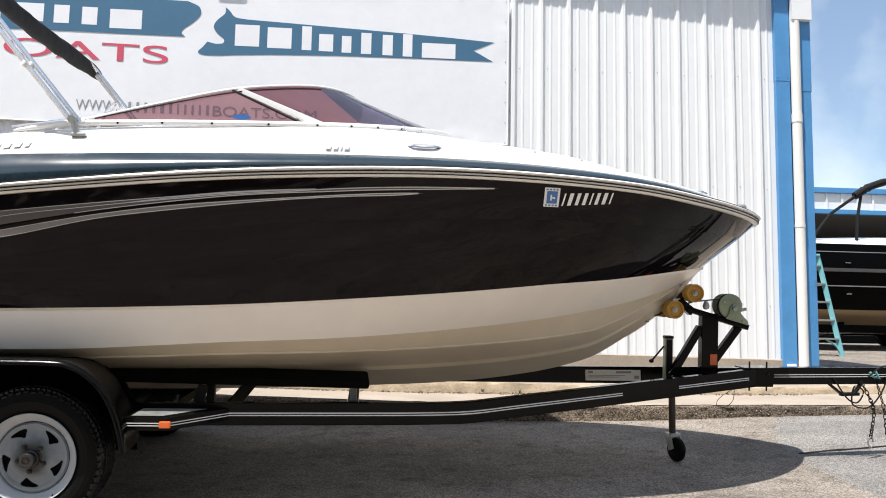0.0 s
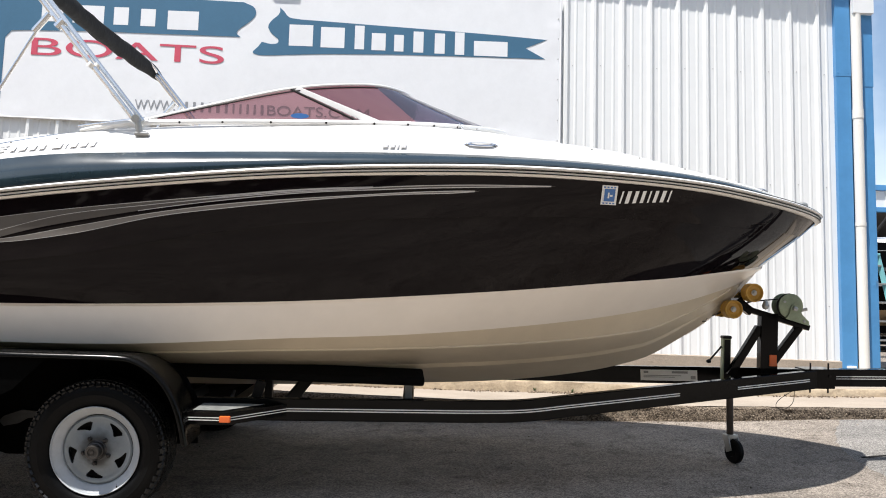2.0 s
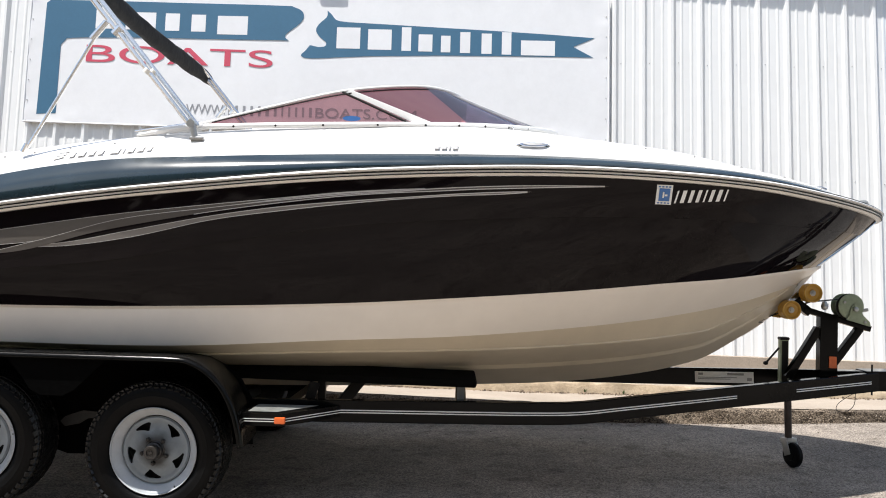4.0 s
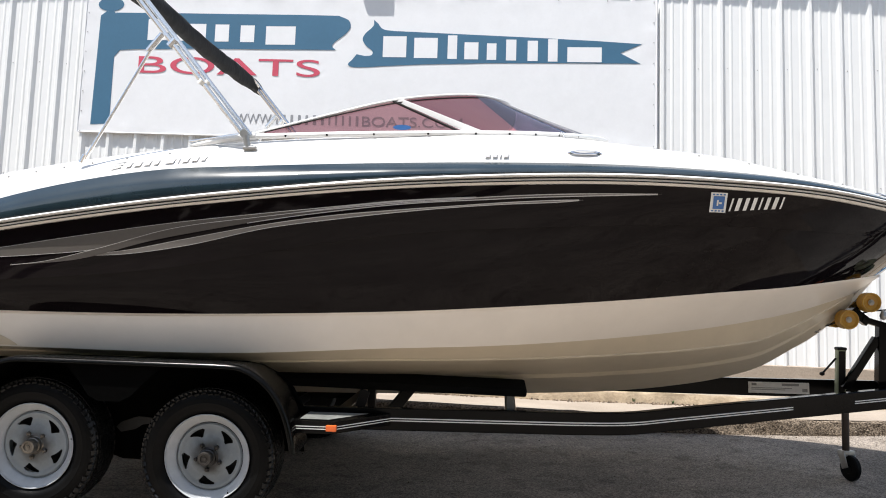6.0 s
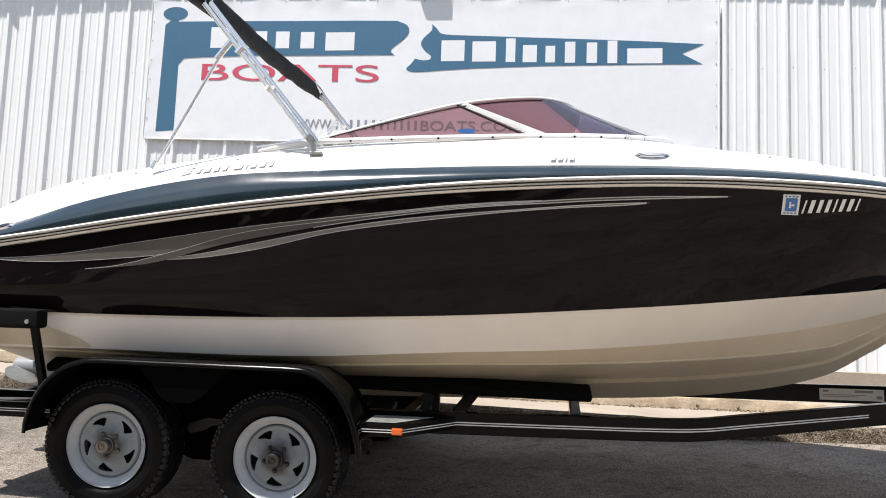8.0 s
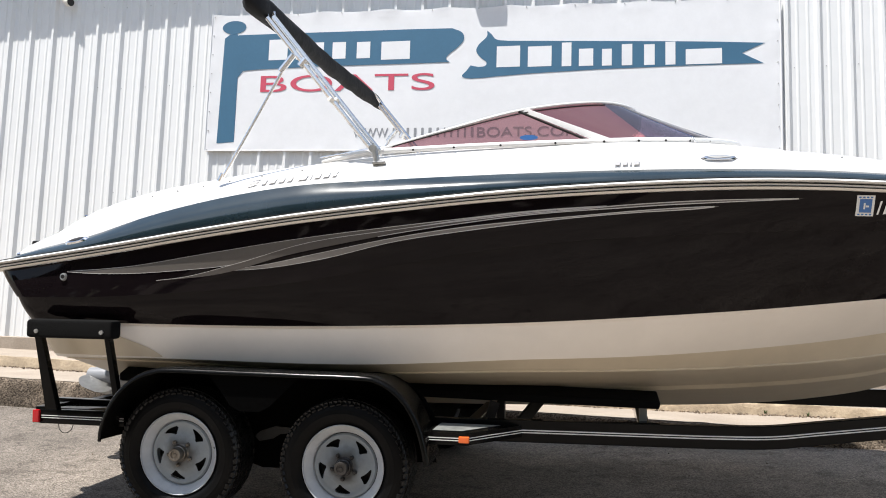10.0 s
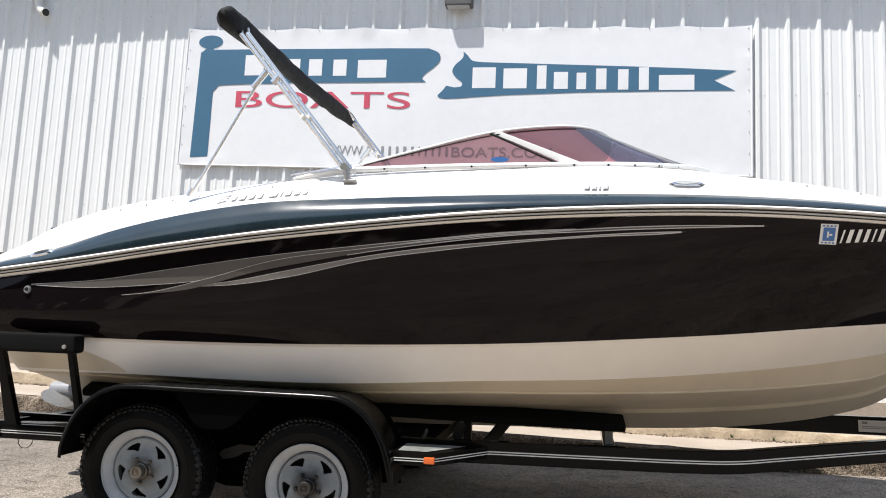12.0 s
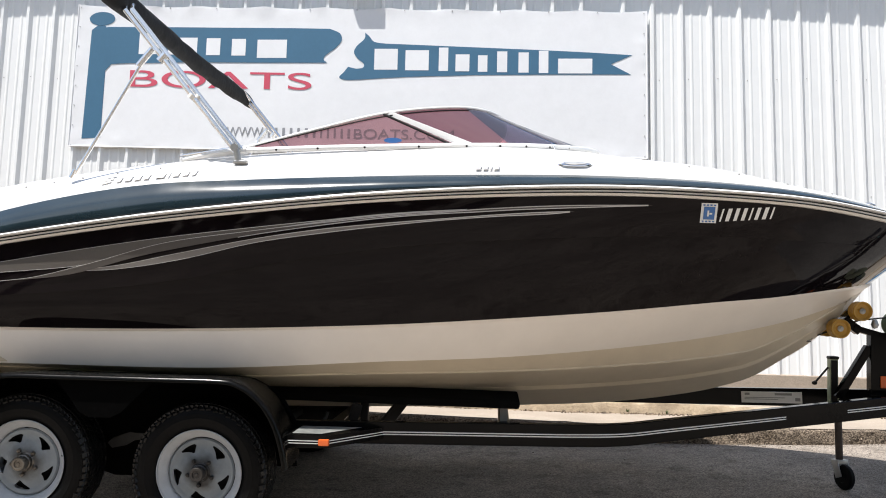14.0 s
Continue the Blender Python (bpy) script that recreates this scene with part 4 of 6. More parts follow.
for lo, hi, xa, xb, proud, mat, label in (
        (a_bot, a_top, -1.134, 1.65, 0.003, SILVER, "taupe silver swoosh stripe"),
        (b_bot, b_top, -0.612, 2.49, 0.006, SILVER_DARK, "dark taupe swoosh stripe"),
        (c_bot, c_top, -0.274, 2.127, 0.003, SILVER_LIGHT, "light silver swoosh stripe")):
    swoosh = part("swoosh_decal", ribbon(lo, hi, xa, xb, 90, 3, proud), mat, boat, label)
    for f in (lo, hi):
        start = 0.55 if f is b_bot else xa
        part("decal_edge", edge_line(f, start, xb - 0.02, 110, lambda x: lerp(0.0018, 0.0044, min(1, max(0, x / 1.2))), proud + 0.0015), SILVER_EDGE, swoosh)


def side_bars(parent, mat, x0, x1, za, zb, widths, slant=0.0, name="letter_bar", proud=0.004, gap=0.35):
    total = sum(widths) + gap * (len(widths) - 1)
    k, x = (x1 - x0) / total, x0
    for w in widths:
        u0, u1 = (x - x0) / (x1 - x0), (x + w * k - x0) / (x1 - x0)
        bm = bmesh.new()
        rows = []
        for i in range(4):
            v = i / 3
            rows.append([on_side(x + w * k * j / 2 + slant * v, lerp(lerp(za[0], za[1], lerp(u0, u1, j / 2)), lerp(zb[0], zb[1], lerp(u0, u1, j / 2)), v), proud) for j in range(3)])
        sheet(bm, rows)
        part(name, bm, mat, parent)
        x += (w + gap) * k


def patch_point(i, k):
    u, v = i / 40, k / 6
    top = 0.93 - 0.125 * max(0, (u - 0.4) / 0.6) ** 2.2 + 0.008 * math.sin(u * 14) * u * (1 - u) * 4
    z = lerp(0.800, top, v)
    return on_side(lerp(-1.30 - 0.62 * (z - 0.80), -0.645, u), z)


# cream patch paints in the sunlit ground's reflection on the hull band
bm = bmesh.new()
sheet(bm, [[patch_point(i, k) for k in range(7)] for i in range(41)])
part("stern_patch", bm, GEL_CREAM, boat, "cream patch painted for the ground's reflection at the stern")
# registration bars and sticker
reg = part("registration_sticker", ribbon(lambda x: 1.531, lambda x: 1.620, 2.722, 2.801, 6, 6, 0.004), STICKER, boat, "white and blue registration sticker")
part("sticker_print", ribbon(lambda x: 1.547, lambda x: 1.604, 2.735, 2.789, 5, 5, 0.006), DECAL_BLUE, reg)
part("sticker_print", ribbon(lambda x: 1.562, lambda x: 1.588, 2.752, 2.760, 2, 4, 0.008), STICKER, reg)
part("sticker_print", ribbon(lambda x: 1.570, lambda x: 1.578, 2.762, 2.776, 3, 2, 0.008), STICKER, reg)
for k in range(4):
    part("sticker_print", ribbon(lambda x: 1.6085, lambda x: 1.6145, 2.730 + 0.017 * k, 2.740 + 0.017 * k, 2, 1, 0.006), DECAL_BLUE, reg)
    part("sticker_print", ribbon(lambda x: 1.5355, lambda x: 1.5415, 2.730 + 0.017 * k, 2.740 + 0.017 * k, 2, 1, 0.006), DECAL_BLUE, reg)
side_bars(boat, STICKER, 2.815, 3.074, (1.538, 1.559), (1.596, 1.613), [0.22, 0.5, 0.45, 0.45, 0.22, 0.45, 0.5, 0.22], 0.012, "registration_bar", 0.004, 0.5)


# raised grey maker's lettering and model mark as bars
side_bars(boat, PALE_BADGE, -0.10, 0.30, (1.688, 1.728), (1.716, 1.756), [0.6, 0.85, 0.75, 0.65, 0.02, 1.1, 0.2, 0.75, 0.75, 0.55], 0.010, "maker_bar", 0.006, 0.4)
for k in range(3):
    part("maker_mark", ribbon(lambda x: 1.680 + 0.012 * k + 0.25 * (x + 0.16), lambda x: 1.688 + 0.012 * k + 0.25 * (x + 0.16), -0.175 + 0.008 * k, -0.125 + 0.008 * k, 4, 1, 0.006), BADGE, boat)
side_bars(boat, PALE_BADGE, 1.663, 1.775, (1.765, 1.767), (1.787, 1.789), [0.8, 0.75, 0.3, 0.8], 0.004, "model_bar", 0.006, 0.3)


def oval(cx, cz, rx, rz, mat, name, proud=0.006, tilt=0.0, inner=None, label=""):
    bm = bmesh.new()
    rings = []
    for r in (0.0, 0.6, 0.85, 1.0):
        ring = []
        for k in range(24):
            a = 2 * math.pi * k / 24
            dx, dz = r * rx * math.cos(a), r * rz * math.sin(a)
            ring.append(bm.verts.new(on_side(cx + dx - tilt * dz, cz + dz + tilt * dx, proud if r < 0.9 else 0.0005)))
        rings.append(ring)
    for a, b in zip(rings, rings[1:]):
        for k in range(24):
            bm.faces.new((a[k], a[(k + 1) % 24], b[(k + 1) % 24], b[k]))
    bmesh.ops.remove_doubles(bm, verts=bm.verts, dist=1e-6)
    ob = part(name, bm, mat, boat, label, 50)
    if inner:
        oval_in = oval(cx, cz, rx * 0.72, rz * 0.55, inner, "vent_slot", proud + 0.002, tilt)
        oval_in.parent = ob
    return ob


oval(2.138, 1.797, 0.084, 0.0115, CHROME, "side_vent", 0.01, 0.0, GALV, "oval chrome vent fitting")
oval(-1.135, 1.402, 0.072, 0.017, CHROME, "stern_vent", 0.01, 0.19, IRON, "oval chrome stern vent fitting")
oval(-1.15, 1.209, 0.019, 0.021, GALV, "through_hull", 0.012, 0.0, IRON, "chrome through-hull fitting")


# snap fasteners along the deck edge
def snap(p):
    part("snap", lathe(bmesh.new(), [(0.0055, 0), (0.005, -0.003), (0.0, -0.004)], p, "y", 8), BADGE, boat)


for x in (-0.75, -0.6, -0.45, -0.3, -0.12, 0.1):
    snap(on_side(x, deck_z(x) - 0.035, 0.002))
for x in (2.7, 2.95, 3.2, 3.45, 3.7, 3.9):
    snap(on_side(x, deck_z(x) - 0.02, 0.002))
# cleat and bow light
bm = bmesh.new()
tube(bm, [(3.73, -0.49, 1.690), (3.766, -0.48, 1.695), (3.80, -0.465, 1.686)], 0.006, 8)
tube(bm, [(3.766, -0.48, 1.65), (3.766, -0.48, 1.694)], 0.007, 8)
part("cleat", bm, CHROME, boat, "chrome bow cleat")
bm = bmesh.new()
box(bm, (4.125, -0.150, 1.585), (4.185, -0.100, 1.662), 0.018)
part("bow_light", bm, GALV, boat, "chrome bow light")
bm = bmesh.new()
tube(bm, [(-1.58, -0.98, 1.33), (-1.53, -0.98, 1.345)], 0.012, 8)
part("cleat", bm, CHROME, boat, "chrome stern cleat")
bm = boxed((-1.56, -0.90, 1.36), (-1.48, -0.83, 1.412), 0.01)
part("stern_fitting", bm, IRON, boat, "black plastic fitting at the stern corner")
part("deck_fill", lathe(bmesh.new(), [(0.026, 0.0), (0.026, 0.012), (0.018, 0.018), (0, 0.019)], (-1.19, -0.93, 1.535), "z", 16), CHROME, boat, "chrome filler cap on the deck")
# bow eye
bm = bmesh.new()
tube(bm, [(3.585, -0.022, 0.93), (3.615, -0.03, 0.93), (3.625, -0.025, 0.942), (3.612, -0.012, 0.95), (3.585, -0.01, 0.948)], 0.006, 8)
part("bow_eye", bm, STEEL, boat, "steel bow eye")

# ---- windshield ----
ws = thing("windshield", "wraparound red-tinted boat windshield in white frame", "windshield", REST)
WB = [(0.50, -1.03, 1.868), (1.0, -1.025, 1.888), (1.60, -0.99, 1.907), (1.95, -0.86, 1.928), (2.2, -0.6, 1.958), (2.33, -0.3, 1.985), (2.37, 0, 1.995)]
WT = [(0.50, -1.03, 1.876), (0.85, -1.0, 1.977), (1.215, -0.95, 2.075), (1.55, -0.80, 2.135), (1.72, -0.62, 2.148), (1.80, -0.3, 2.16), (1.82, 0, 2.163)]


def along(pts):
    fs = [curve(*[(i, p[k]) for i, p in enumerate(pts)]) for k in range(3)]
    return lambda t: Vector([f(t) for f in fs])


wb, wt = along(WB), along(WT)
NP = 36
for side, nm in ((1, ""), (-1, "")):
    def mir(p):
        return Vector((p.x, p.y * side, p.z))
    # side pane, quarter pane and front pane; the strut leans forward from the top at 2 to the base at 2
    def pane(t0, t1, b0, b1, glass=ACRYLIC):
        bm = bmesh.new()
        sheet(bm, [[mir(wb(lerp(b0, b1, i / 16)).lerp(wt(lerp(t0, t1, i / 16)), k / 6)) for k in range(7)] for i in range(17)])
        ob = part("pane", bm, glass, ws, "red-tinted acrylic pane", 60)
        ob.visible_shadow = False
        return ob
    pane(0.02, 1.97, 0.02, 1.95)
    # tints split where the dark reflection's edge falls in the camera's view
    pane(2.03, 3.2, 2.05, 2.62, ACRYLIC_MID)
    pane(3.2, 6.0, 2.62, 6.0, ACRYLIC_DARK)
    part("base_rail", tubed([mir(wb(i * 6 / NP)) for i in range(NP + 1)], 0.014, 10), FRAME_WHITE, ws, "white base rail")
    bm = bmesh.new()
    tube(bm, [mir(wt(i * 6 / NP)) + Vector((0, 0, 0.003)) for i in range(NP + 1)], 0.0075, 10)
    part("top_rail", bm, FRAME_WHITE, ws, "white top rail")
    part("gasket", tubed([mir(wt(i * 6 / NP).lerp(wb(i * 6 / NP), 0.06)) + Vector((0, -0.003 * side, 0)) for i in range(1, 20)], 0.0035, 8), IRON, ws, "black glazing gasket")
    bm = bmesh.new()
    beam(bm, mir(wt(1.99)), mir(wb(2.07)), 0.010, 0.032, 0.003, up=(1, 0, 0.6))
    part("strut", bm, FRAME_WHITE, ws, "white raked strut")
    part("gasket", tubed([mir(wt(1.93)), mir(wb(1.9))], 0.006, 8), IRON, ws)
    for k in range(9):
        t = 0.35 + k * 0.42
        p = mir(wb(t))
        part("snap", lathe(bmesh.new(), [(0.006, 0), (0.005, -0.004), (0, -0.005)], p + Vector((0, -0.014 * side, -0.004)), "y", 8), IRON, ws)
    # tail of the base rail running aft
    part("tail_rail", tubed([mir(Vector((0.18, -1.0, 1.822))), mir(Vector((0.34, -1.02, 1.85))), mir(Vector((0.52, -1.03, 1.872)))], [0.009, 0.017, 0.019], 10), FRAME_WHITE, ws, "white tail of the base rail")
    part("tail_rail", tubed([mir(Vector((0.17, -1.0, 1.842))), mir(Vector((0.33, -1.02, 1.862))), mir(Vector((0.50, -1.03, 1.885)))], [0.006, 0.009, 0.010], 10), BRUSHED, ws, "bright tail of the top rail")
bm = bmesh.new()
c = wb(1.5).lerp(wt(1.5), 0.22)
flat_shape(bm, [(c.x + 0.045 * math.cos(a), c.z + 0.013 * math.sin(a)) for a in np.linspace(0, 2 * math.pi, 21)[:-1]], c.y - 0.012, 0.002)
part("oval_sticker", bm, DECAL_BLUE, ws, "small blue oval sticker")
bm = bmesh.new()
tube(bm, [(2.03, -0.80, 1.925), (2.045, -0.81, 1.95), (2.06, -0.80, 1.925)], 0.005, 6)
part("latch", bm, STEEL, ws)

# ---- folded bimini ----
bim = thing("bimini_top", "folded bimini in a black canvas boot on steel poles", "bimini", REST)
for side in (1, -1):
    def S(x, y, z):
        return Vector((x, y * side, z))
    part("pole", tubed([S(0.485, -1.10, 1.85), S(-0.10, -1.09, 2.56), S(-0.14, -1.0, 2.62)], 0.0125, 10), BRUSHED, bim, "polished steel pole")
    part("pole", tubed([S(0.507, -1.085, 1.863), S(-0.074, -1.072, 2.57), S(-0.11, -0.98, 2.62)], 0.0125, 10), BRUSHED, bim, "polished steel pole")
    part("brace", tubed([S(0.03, -1.10, 2.345), S(-0.325, -1.09, 1.735)], 0.0085, 10), BRUSHED, bim, "thin steel brace")
    bm = bmesh.new()
    tube(bm, [S(0.05, -1.10, 2.36), S(-0.02, -1.10, 2.275)], 0.016, 10)
    part("joint", bm, BRUSHED, bim)
    bm = bmesh.new()
    tube(bm, [S(0.115, -1.09, 2.335), S(0.085, -1.09, 2.30)], 0.022, 10)
    part("joint", bm, BRUSHED, bim)
    part("clip", tubed([S(0.265, -1.10, 2.13), S(0.25, -1.10, 2.112)], 0.019, 12), RUB, bim, "cream plastic clip")
    part("clip", tubed([S(0.288, -1.08, 2.13), S(0.273, -1.08, 2.112)], 0.018, 12), RUB, bim, "cream plastic clip")
    bm = bmesh.new()
    box(bm, (0.475, -1.115, 1.79), (0.545, -1.085, 1.81), 0.008)
    tube(bm, [(0.50, -1.10, 1.80), (0.485, -1.10, 1.87)], 0.016, 10)
    tube(bm, [(0.48, -1.115, 1.87), (0.48, -1.06, 1.87)], 0.02, 10)
    if side < 0:
        bmesh.ops.scale(bm, vec=(1, -1, 1), verts=bm.verts)
    part("deck_hinge", bm, GALV, bim, "steel deck hinge")
    part("foot", tubed([S(-0.325, -1.09, 1.755), S(-0.345, -1.09, 1.715)], 0.014, 10), BRUSHED, bim)
bm = bmesh.new()
rings = []
NB = 40
for i in range(NB + 1):
    u = i / NB
    y = lerp(-1.19, 1.25, u)
    r = lerp(0.064, 0.056, min(1, max(0, (u - 0.10) / 0.10))) * (1 - 0.25 * u)
    r *= math.sqrt(max(0.12, 1 - (1 - min(1, u / 0.035)) ** 2)) * (1 if u < 0.96 else 1 - 6 * (u - 0.96))
    c = Vector((-0.170 + 0.045 * u, y, 2.637 - 0.05 * u + 0.006 * math.sin(3 * math.pi * u)))
    ring = []
    for k in range(20):
        a = 2 * math.pi * k / 20
        wr = 1 + 0.16 * noise.noise((y * 6, math.cos(a) * 1.4, math.sin(a) * 1.4)) + 0.05 * noise.noise((y * 20, math.cos(a) * 3, math.sin(a) * 3))
        low = 1.25 + 0.45 * math.exp(-((u - 0.72) / 0.2) ** 2) if math.sin(a) < 0 else 1.0
        ring.append(bm.verts.new(c + Vector((r * wr * 0.9 * math.cos(a) + 0.35 * r * max(0, -math.sin(a)), 0, r * wr * low * math.sin(a)))))
    rings.append(ring)
for a, b in zip(rings, rings[1:]):
    for k in range(20):
        bm.faces.new((a[k], a[(k + 1) % 20], b[(k + 1) % 20], b[k]))
bm.faces.new(rings[0]), bm.faces.new(rings[-1])
part("boot", bm, CANVAS, bim, "wrinkled black canvas boot", 60)

# ---- stern drive ----
drive = thing("stern_drive", "grey outboard drive leg below the transom", "outdrive", REST)
bm = bmesh.new()
sheet(bm, [[(cx + rx * math.cos(a), ry * math.sin(a), z) for a in np.linspace(0, 2 * math.pi, 21)[:-1]] for z, cx, rx, ry in
           ((0.95, -1.40, 0.13, 0.10), (0.80, -1.44, 0.15, 0.10), (0.68, -1.47, 0.16, 0.08), (0.645, -1.49, 0.17, 0.06), (0.60, -1.49, 0.13, 0.04), (0.52, -1.50, 0.11, 0.035),
            (0.44, -1.50, 0.10, 0.025), (0.38, -1.53, 0.07, 0.012), (0.33, -1.57, 0.03, 0.008))], True)
part("leg", bm, DRIVE, drive, "grey painted drive leg with skeg", 50)
part("plate", boxed((-1.62, -0.10, 0.632), (-1.40, 0.10, 0.646), 0.006), DRIVE, drive)
bm = bmesh.new()
lathe(bm, [(0.0, -1.34), (0.04, -1.39), (0.062, -1.50), (0.055, -1.74), (0.0, -1.76)], (0, 0, 0.56), "x", 20)
part("gearcase", bm, DRIVE, drive, "", 50)
bm = bmesh.new()
for k in range(3):
    a = k * 2 * math.pi / 3 + 1.4
    rows = []
    for i in range(9):
        u = i / 8
        r = 0.05 + 0.14 * u
        w = 0.21 * math.sin(math.pi * (0.18 + 0.74 * u)) ** 0.6
        rows.append([(-1.64 + w * 1.0 * v, r * math.cos(a + w * 0.4 * v / r), 0.56 + r * math.sin(a + w * 0.4 * v / r)) for v in (-0.5, -0.25, 0, 0.25, 0.5)])
    sheet(bm, rows)
bmesh.ops.solidify(bm, geom=bm.faces[:], thickness=0.004)
part("propeller", bm, GALV, drive, "grey three-bladed propeller", 50)

# ---- trailer ----
trailer = thing("boat_trailer", "black tandem-axle boat trailer with white pinstripes", "trailer", REST)
RAIL_Y, BEND_X, TIP_X = 0.90, 2.35, 4.30


def mirror(bm, side):
    if side < 0:
        bmesh.ops.scale(bm, vec=(1, -1, 1), verts=bm.verts)
    return bm


def swept_bar(pts, w, h, off=0.0):
    """A rectangular bar along a path, kept upright; off shifts it sideways to the outside."""
    bm = bmesh.new()
    pts = [Vector(p) for p in pts]
    rings = []
    for i, p in enumerate(pts):
        d = pts[min(i + 1, len(pts) - 1)] - pts[max(i - 1, 0)]
        n = Vector((d.y, -d.x, 0)).normalized()
        c = p + n * off
        b = min(0.004, w / 3, h / 3)
        rings.append([bm.verts.new(c + n * u + Vector((0, 0, v))) for u, v in ((-w / 2, -h / 2 + b), (-w / 2, h / 2 - b), (-w / 2 + b, h / 2), (w / 2 - b, h / 2), (w / 2, h / 2 - b), (w / 2, -h / 2 + b), (w / 2 - b, -h / 2), (-w / 2 + b, -h / 2))])
    for a, b in zip(rings, rings[1:]):
        for k in range(8):
            bm.faces.new((a[k], a[(k + 1) % 8], b[(k + 1) % 8], b[k]))
    bm.faces.new(rings[0]), bm.faces.new(rings[-1])
    return bm


RAIL_PATH = along([(0.9, -0.90, 0.470), (1.4, -0.90, 0.4755), (1.9, -0.90, 0.481), (2.15, -0.899, 0.4845), (2.40, -0.872, 0.490), (2.65, -0.768, 0.504), (3.2, -0.527, 0.535), (3.75, -0.286, 0.566), (4.30, -0.045, 0.597)])


def rail_piece(t0, t1, w, h, off=0.0, dz=0.0, n=30):
    return swept_bar([RAIL_PATH(lerp(t0, t1, i / n)) + Vector((0, 0, dz)) for i in range(n + 1)], w, h, off)


def stripe(a, b, side, parent=None):
    bm = bmesh.new()
    beam(bm, a, b, 0.002, 0.0038, 0)
    part("pinstripe", mirror(bm, side), STRIPE, parent or trailer, "white pinstripe")


for side in (1, -1):
    bm = bmesh.new()
    beam(bm, (-1.36, -RAIL_Y, 0.490), (0.9, -RAIL_Y, 0.470), 0.05, 0.105)
    part("side_rail", mirror(bm, side), FRAME_BLACK, trailer, "black box-section rail")
    part("tongue_rail", mirror(rail_piece(0, 8, 0.05, 0.110, 0, 0, 60), side), FRAME_BLACK, trailer, "black rail bending in to the tongue")
    for dz in (-0.0058, 0.0058):
        part("pinstripe", mirror(rail_piece(0.62, 6.2, 0.002, 0.0055, 0.0258, dz, 50), side), STRIPE, trailer, "white pinstripe")
        part("pinstripe", mirror(rail_piece(6.9, 7.85, 0.002, 0.0055, 0.0258, dz, 4), side), STRIPE, trailer, "white pinstripe")
    # angled step between fender and rail
    bm = bmesh.new()
    top = [(0.80, -1.23), (0.99, -1.23), (1.22, -0.925), (0.80, -0.925)]
    vt = [bm.verts.new((x, y, 0.502)) for x, y in top]
    vb = [bm.verts.new((x, y, 0.445)) for x, y in top]
    bm.faces.new(vt), bm.faces.new(vb)
    for k in range(4):
        bm.faces.new((vt[k], vt[(k + 1) % 4], vb[(k + 1) % 4], vb[k]))
    step = part("fender_step", mirror(bm, side), FRAME_BLACK, trailer, "black step plate before the fender")
    bm = bmesh.new()
    vt = [bm.verts.new((x, y, 0.5055)) for x, y in [(0.82, -1.19), (0.96, -1.19), (1.12, -0.97), (0.82, -0.97)]]
    bm.faces.new(vt)
    part("step_pad", mirror(bm, side), SCUFFED, step, "scuffed grey tread pad")
    for dz in (-0.0058, 0.0058):
        stripe((0.80, -1.232, 0.472 + dz), (0.99, -1.232, 0.472 + dz), side, step)
        stripe((0.99, -1.232, 0.472 + dz), (1.225, -0.927, 0.474 + dz), side, step)
    bm = boxed((0.955, -1.245, 0.457), (1.005, -1.222, 0.487), 0.004)
    part("marker_light", mirror(bm, side), AMBER, step, "amber side marker light")
    # rear outrigger, tail light, guide board
    bm = bmesh.new()
    box(bm, (-1.285, -1.17, 0.443), (-0.80, -1.12, 0.518), 0.004)
    box(bm, (-1.312, -1.165, 0.46), (-1.252, -0.88, 0.53), 0.004)
    box(bm, (-1.285, -1.13, 0.508), (-0.80, -0.92, 0.520), 0.002)
    part("outrigger", mirror(bm, side), FRAME_BLACK, trailer, "black rear outrigger bar")
    for dz in (-0.0058, 0.0058):
        stripe((-1.27, -1.172, 0.480 + dz), (-0.80, -1.172, 0.480 + dz), side)
    part("tail_light", mirror(boxed((-1.316, -1.185, 0.448), (-1.278, -1.12, 0.515), 0.006), side), RED_LENS, trailer, "red tail light")
    part("tail_wire", mirror(tubed([(-1.185, -1.15, 0.446), (-1.18, -1.15, 0.415), (-1.16, -1.152, 0.397), (-1.13, -1.15, 0.398), (-1.11, -1.148, 0.415), (-1.10, -1.145, 0.446)], 0.0022, 6), side), IRON, trailer, "thin loop of tail light wire")
    guide = part("guide_board", mirror(boxed((-1.31, -1.27, 0.895), (-0.825, -1.17, 0.99), 0.018), side), CARPET, trailer, "black carpeted guide board")
    for xa, xb, xbolt, wt, wb_ in ((-1.275, -1.220, -1.245, 0.034, 0.070), (-0.882, -0.838, -0.878, 0.03, 0.034)):
        bm = bmesh.new()
        rings = []
        for x, y, z, w in ((xa, -1.215, 0.955, wt), (xb, -1.145, 0.512, wb_)):
            rings.append([bm.verts.new((x + dx * w / 2, y + dy * 0.02, z)) for dx, dy in ((-1, -1), (1, -1), (1, 1), (-1, 1))])
        for k in range(4):
            bm.faces.new((rings[0][k], rings[0][(k + 1) % 4], rings[1][(k + 1) % 4], rings[1][k]))
        bm.faces.new(rings[0]), bm.faces.new(rings[1])
        bmesh.ops.bevel(bm, geom=bm.edges[:], offset=0.004, segments=2, affect="EDGES", profile=0.5)
        part("guide_post", mirror(bm, side), FRAME_BLACK, guide, "black upright")
        part("bolt", mirror(tubed([(xbolt, -1.278, 0.93), (xbolt, -1.24, 0.93)], 0.011, 8), side), GALV, guide)
    # bunk with its posts
    bm = bmesh.new()
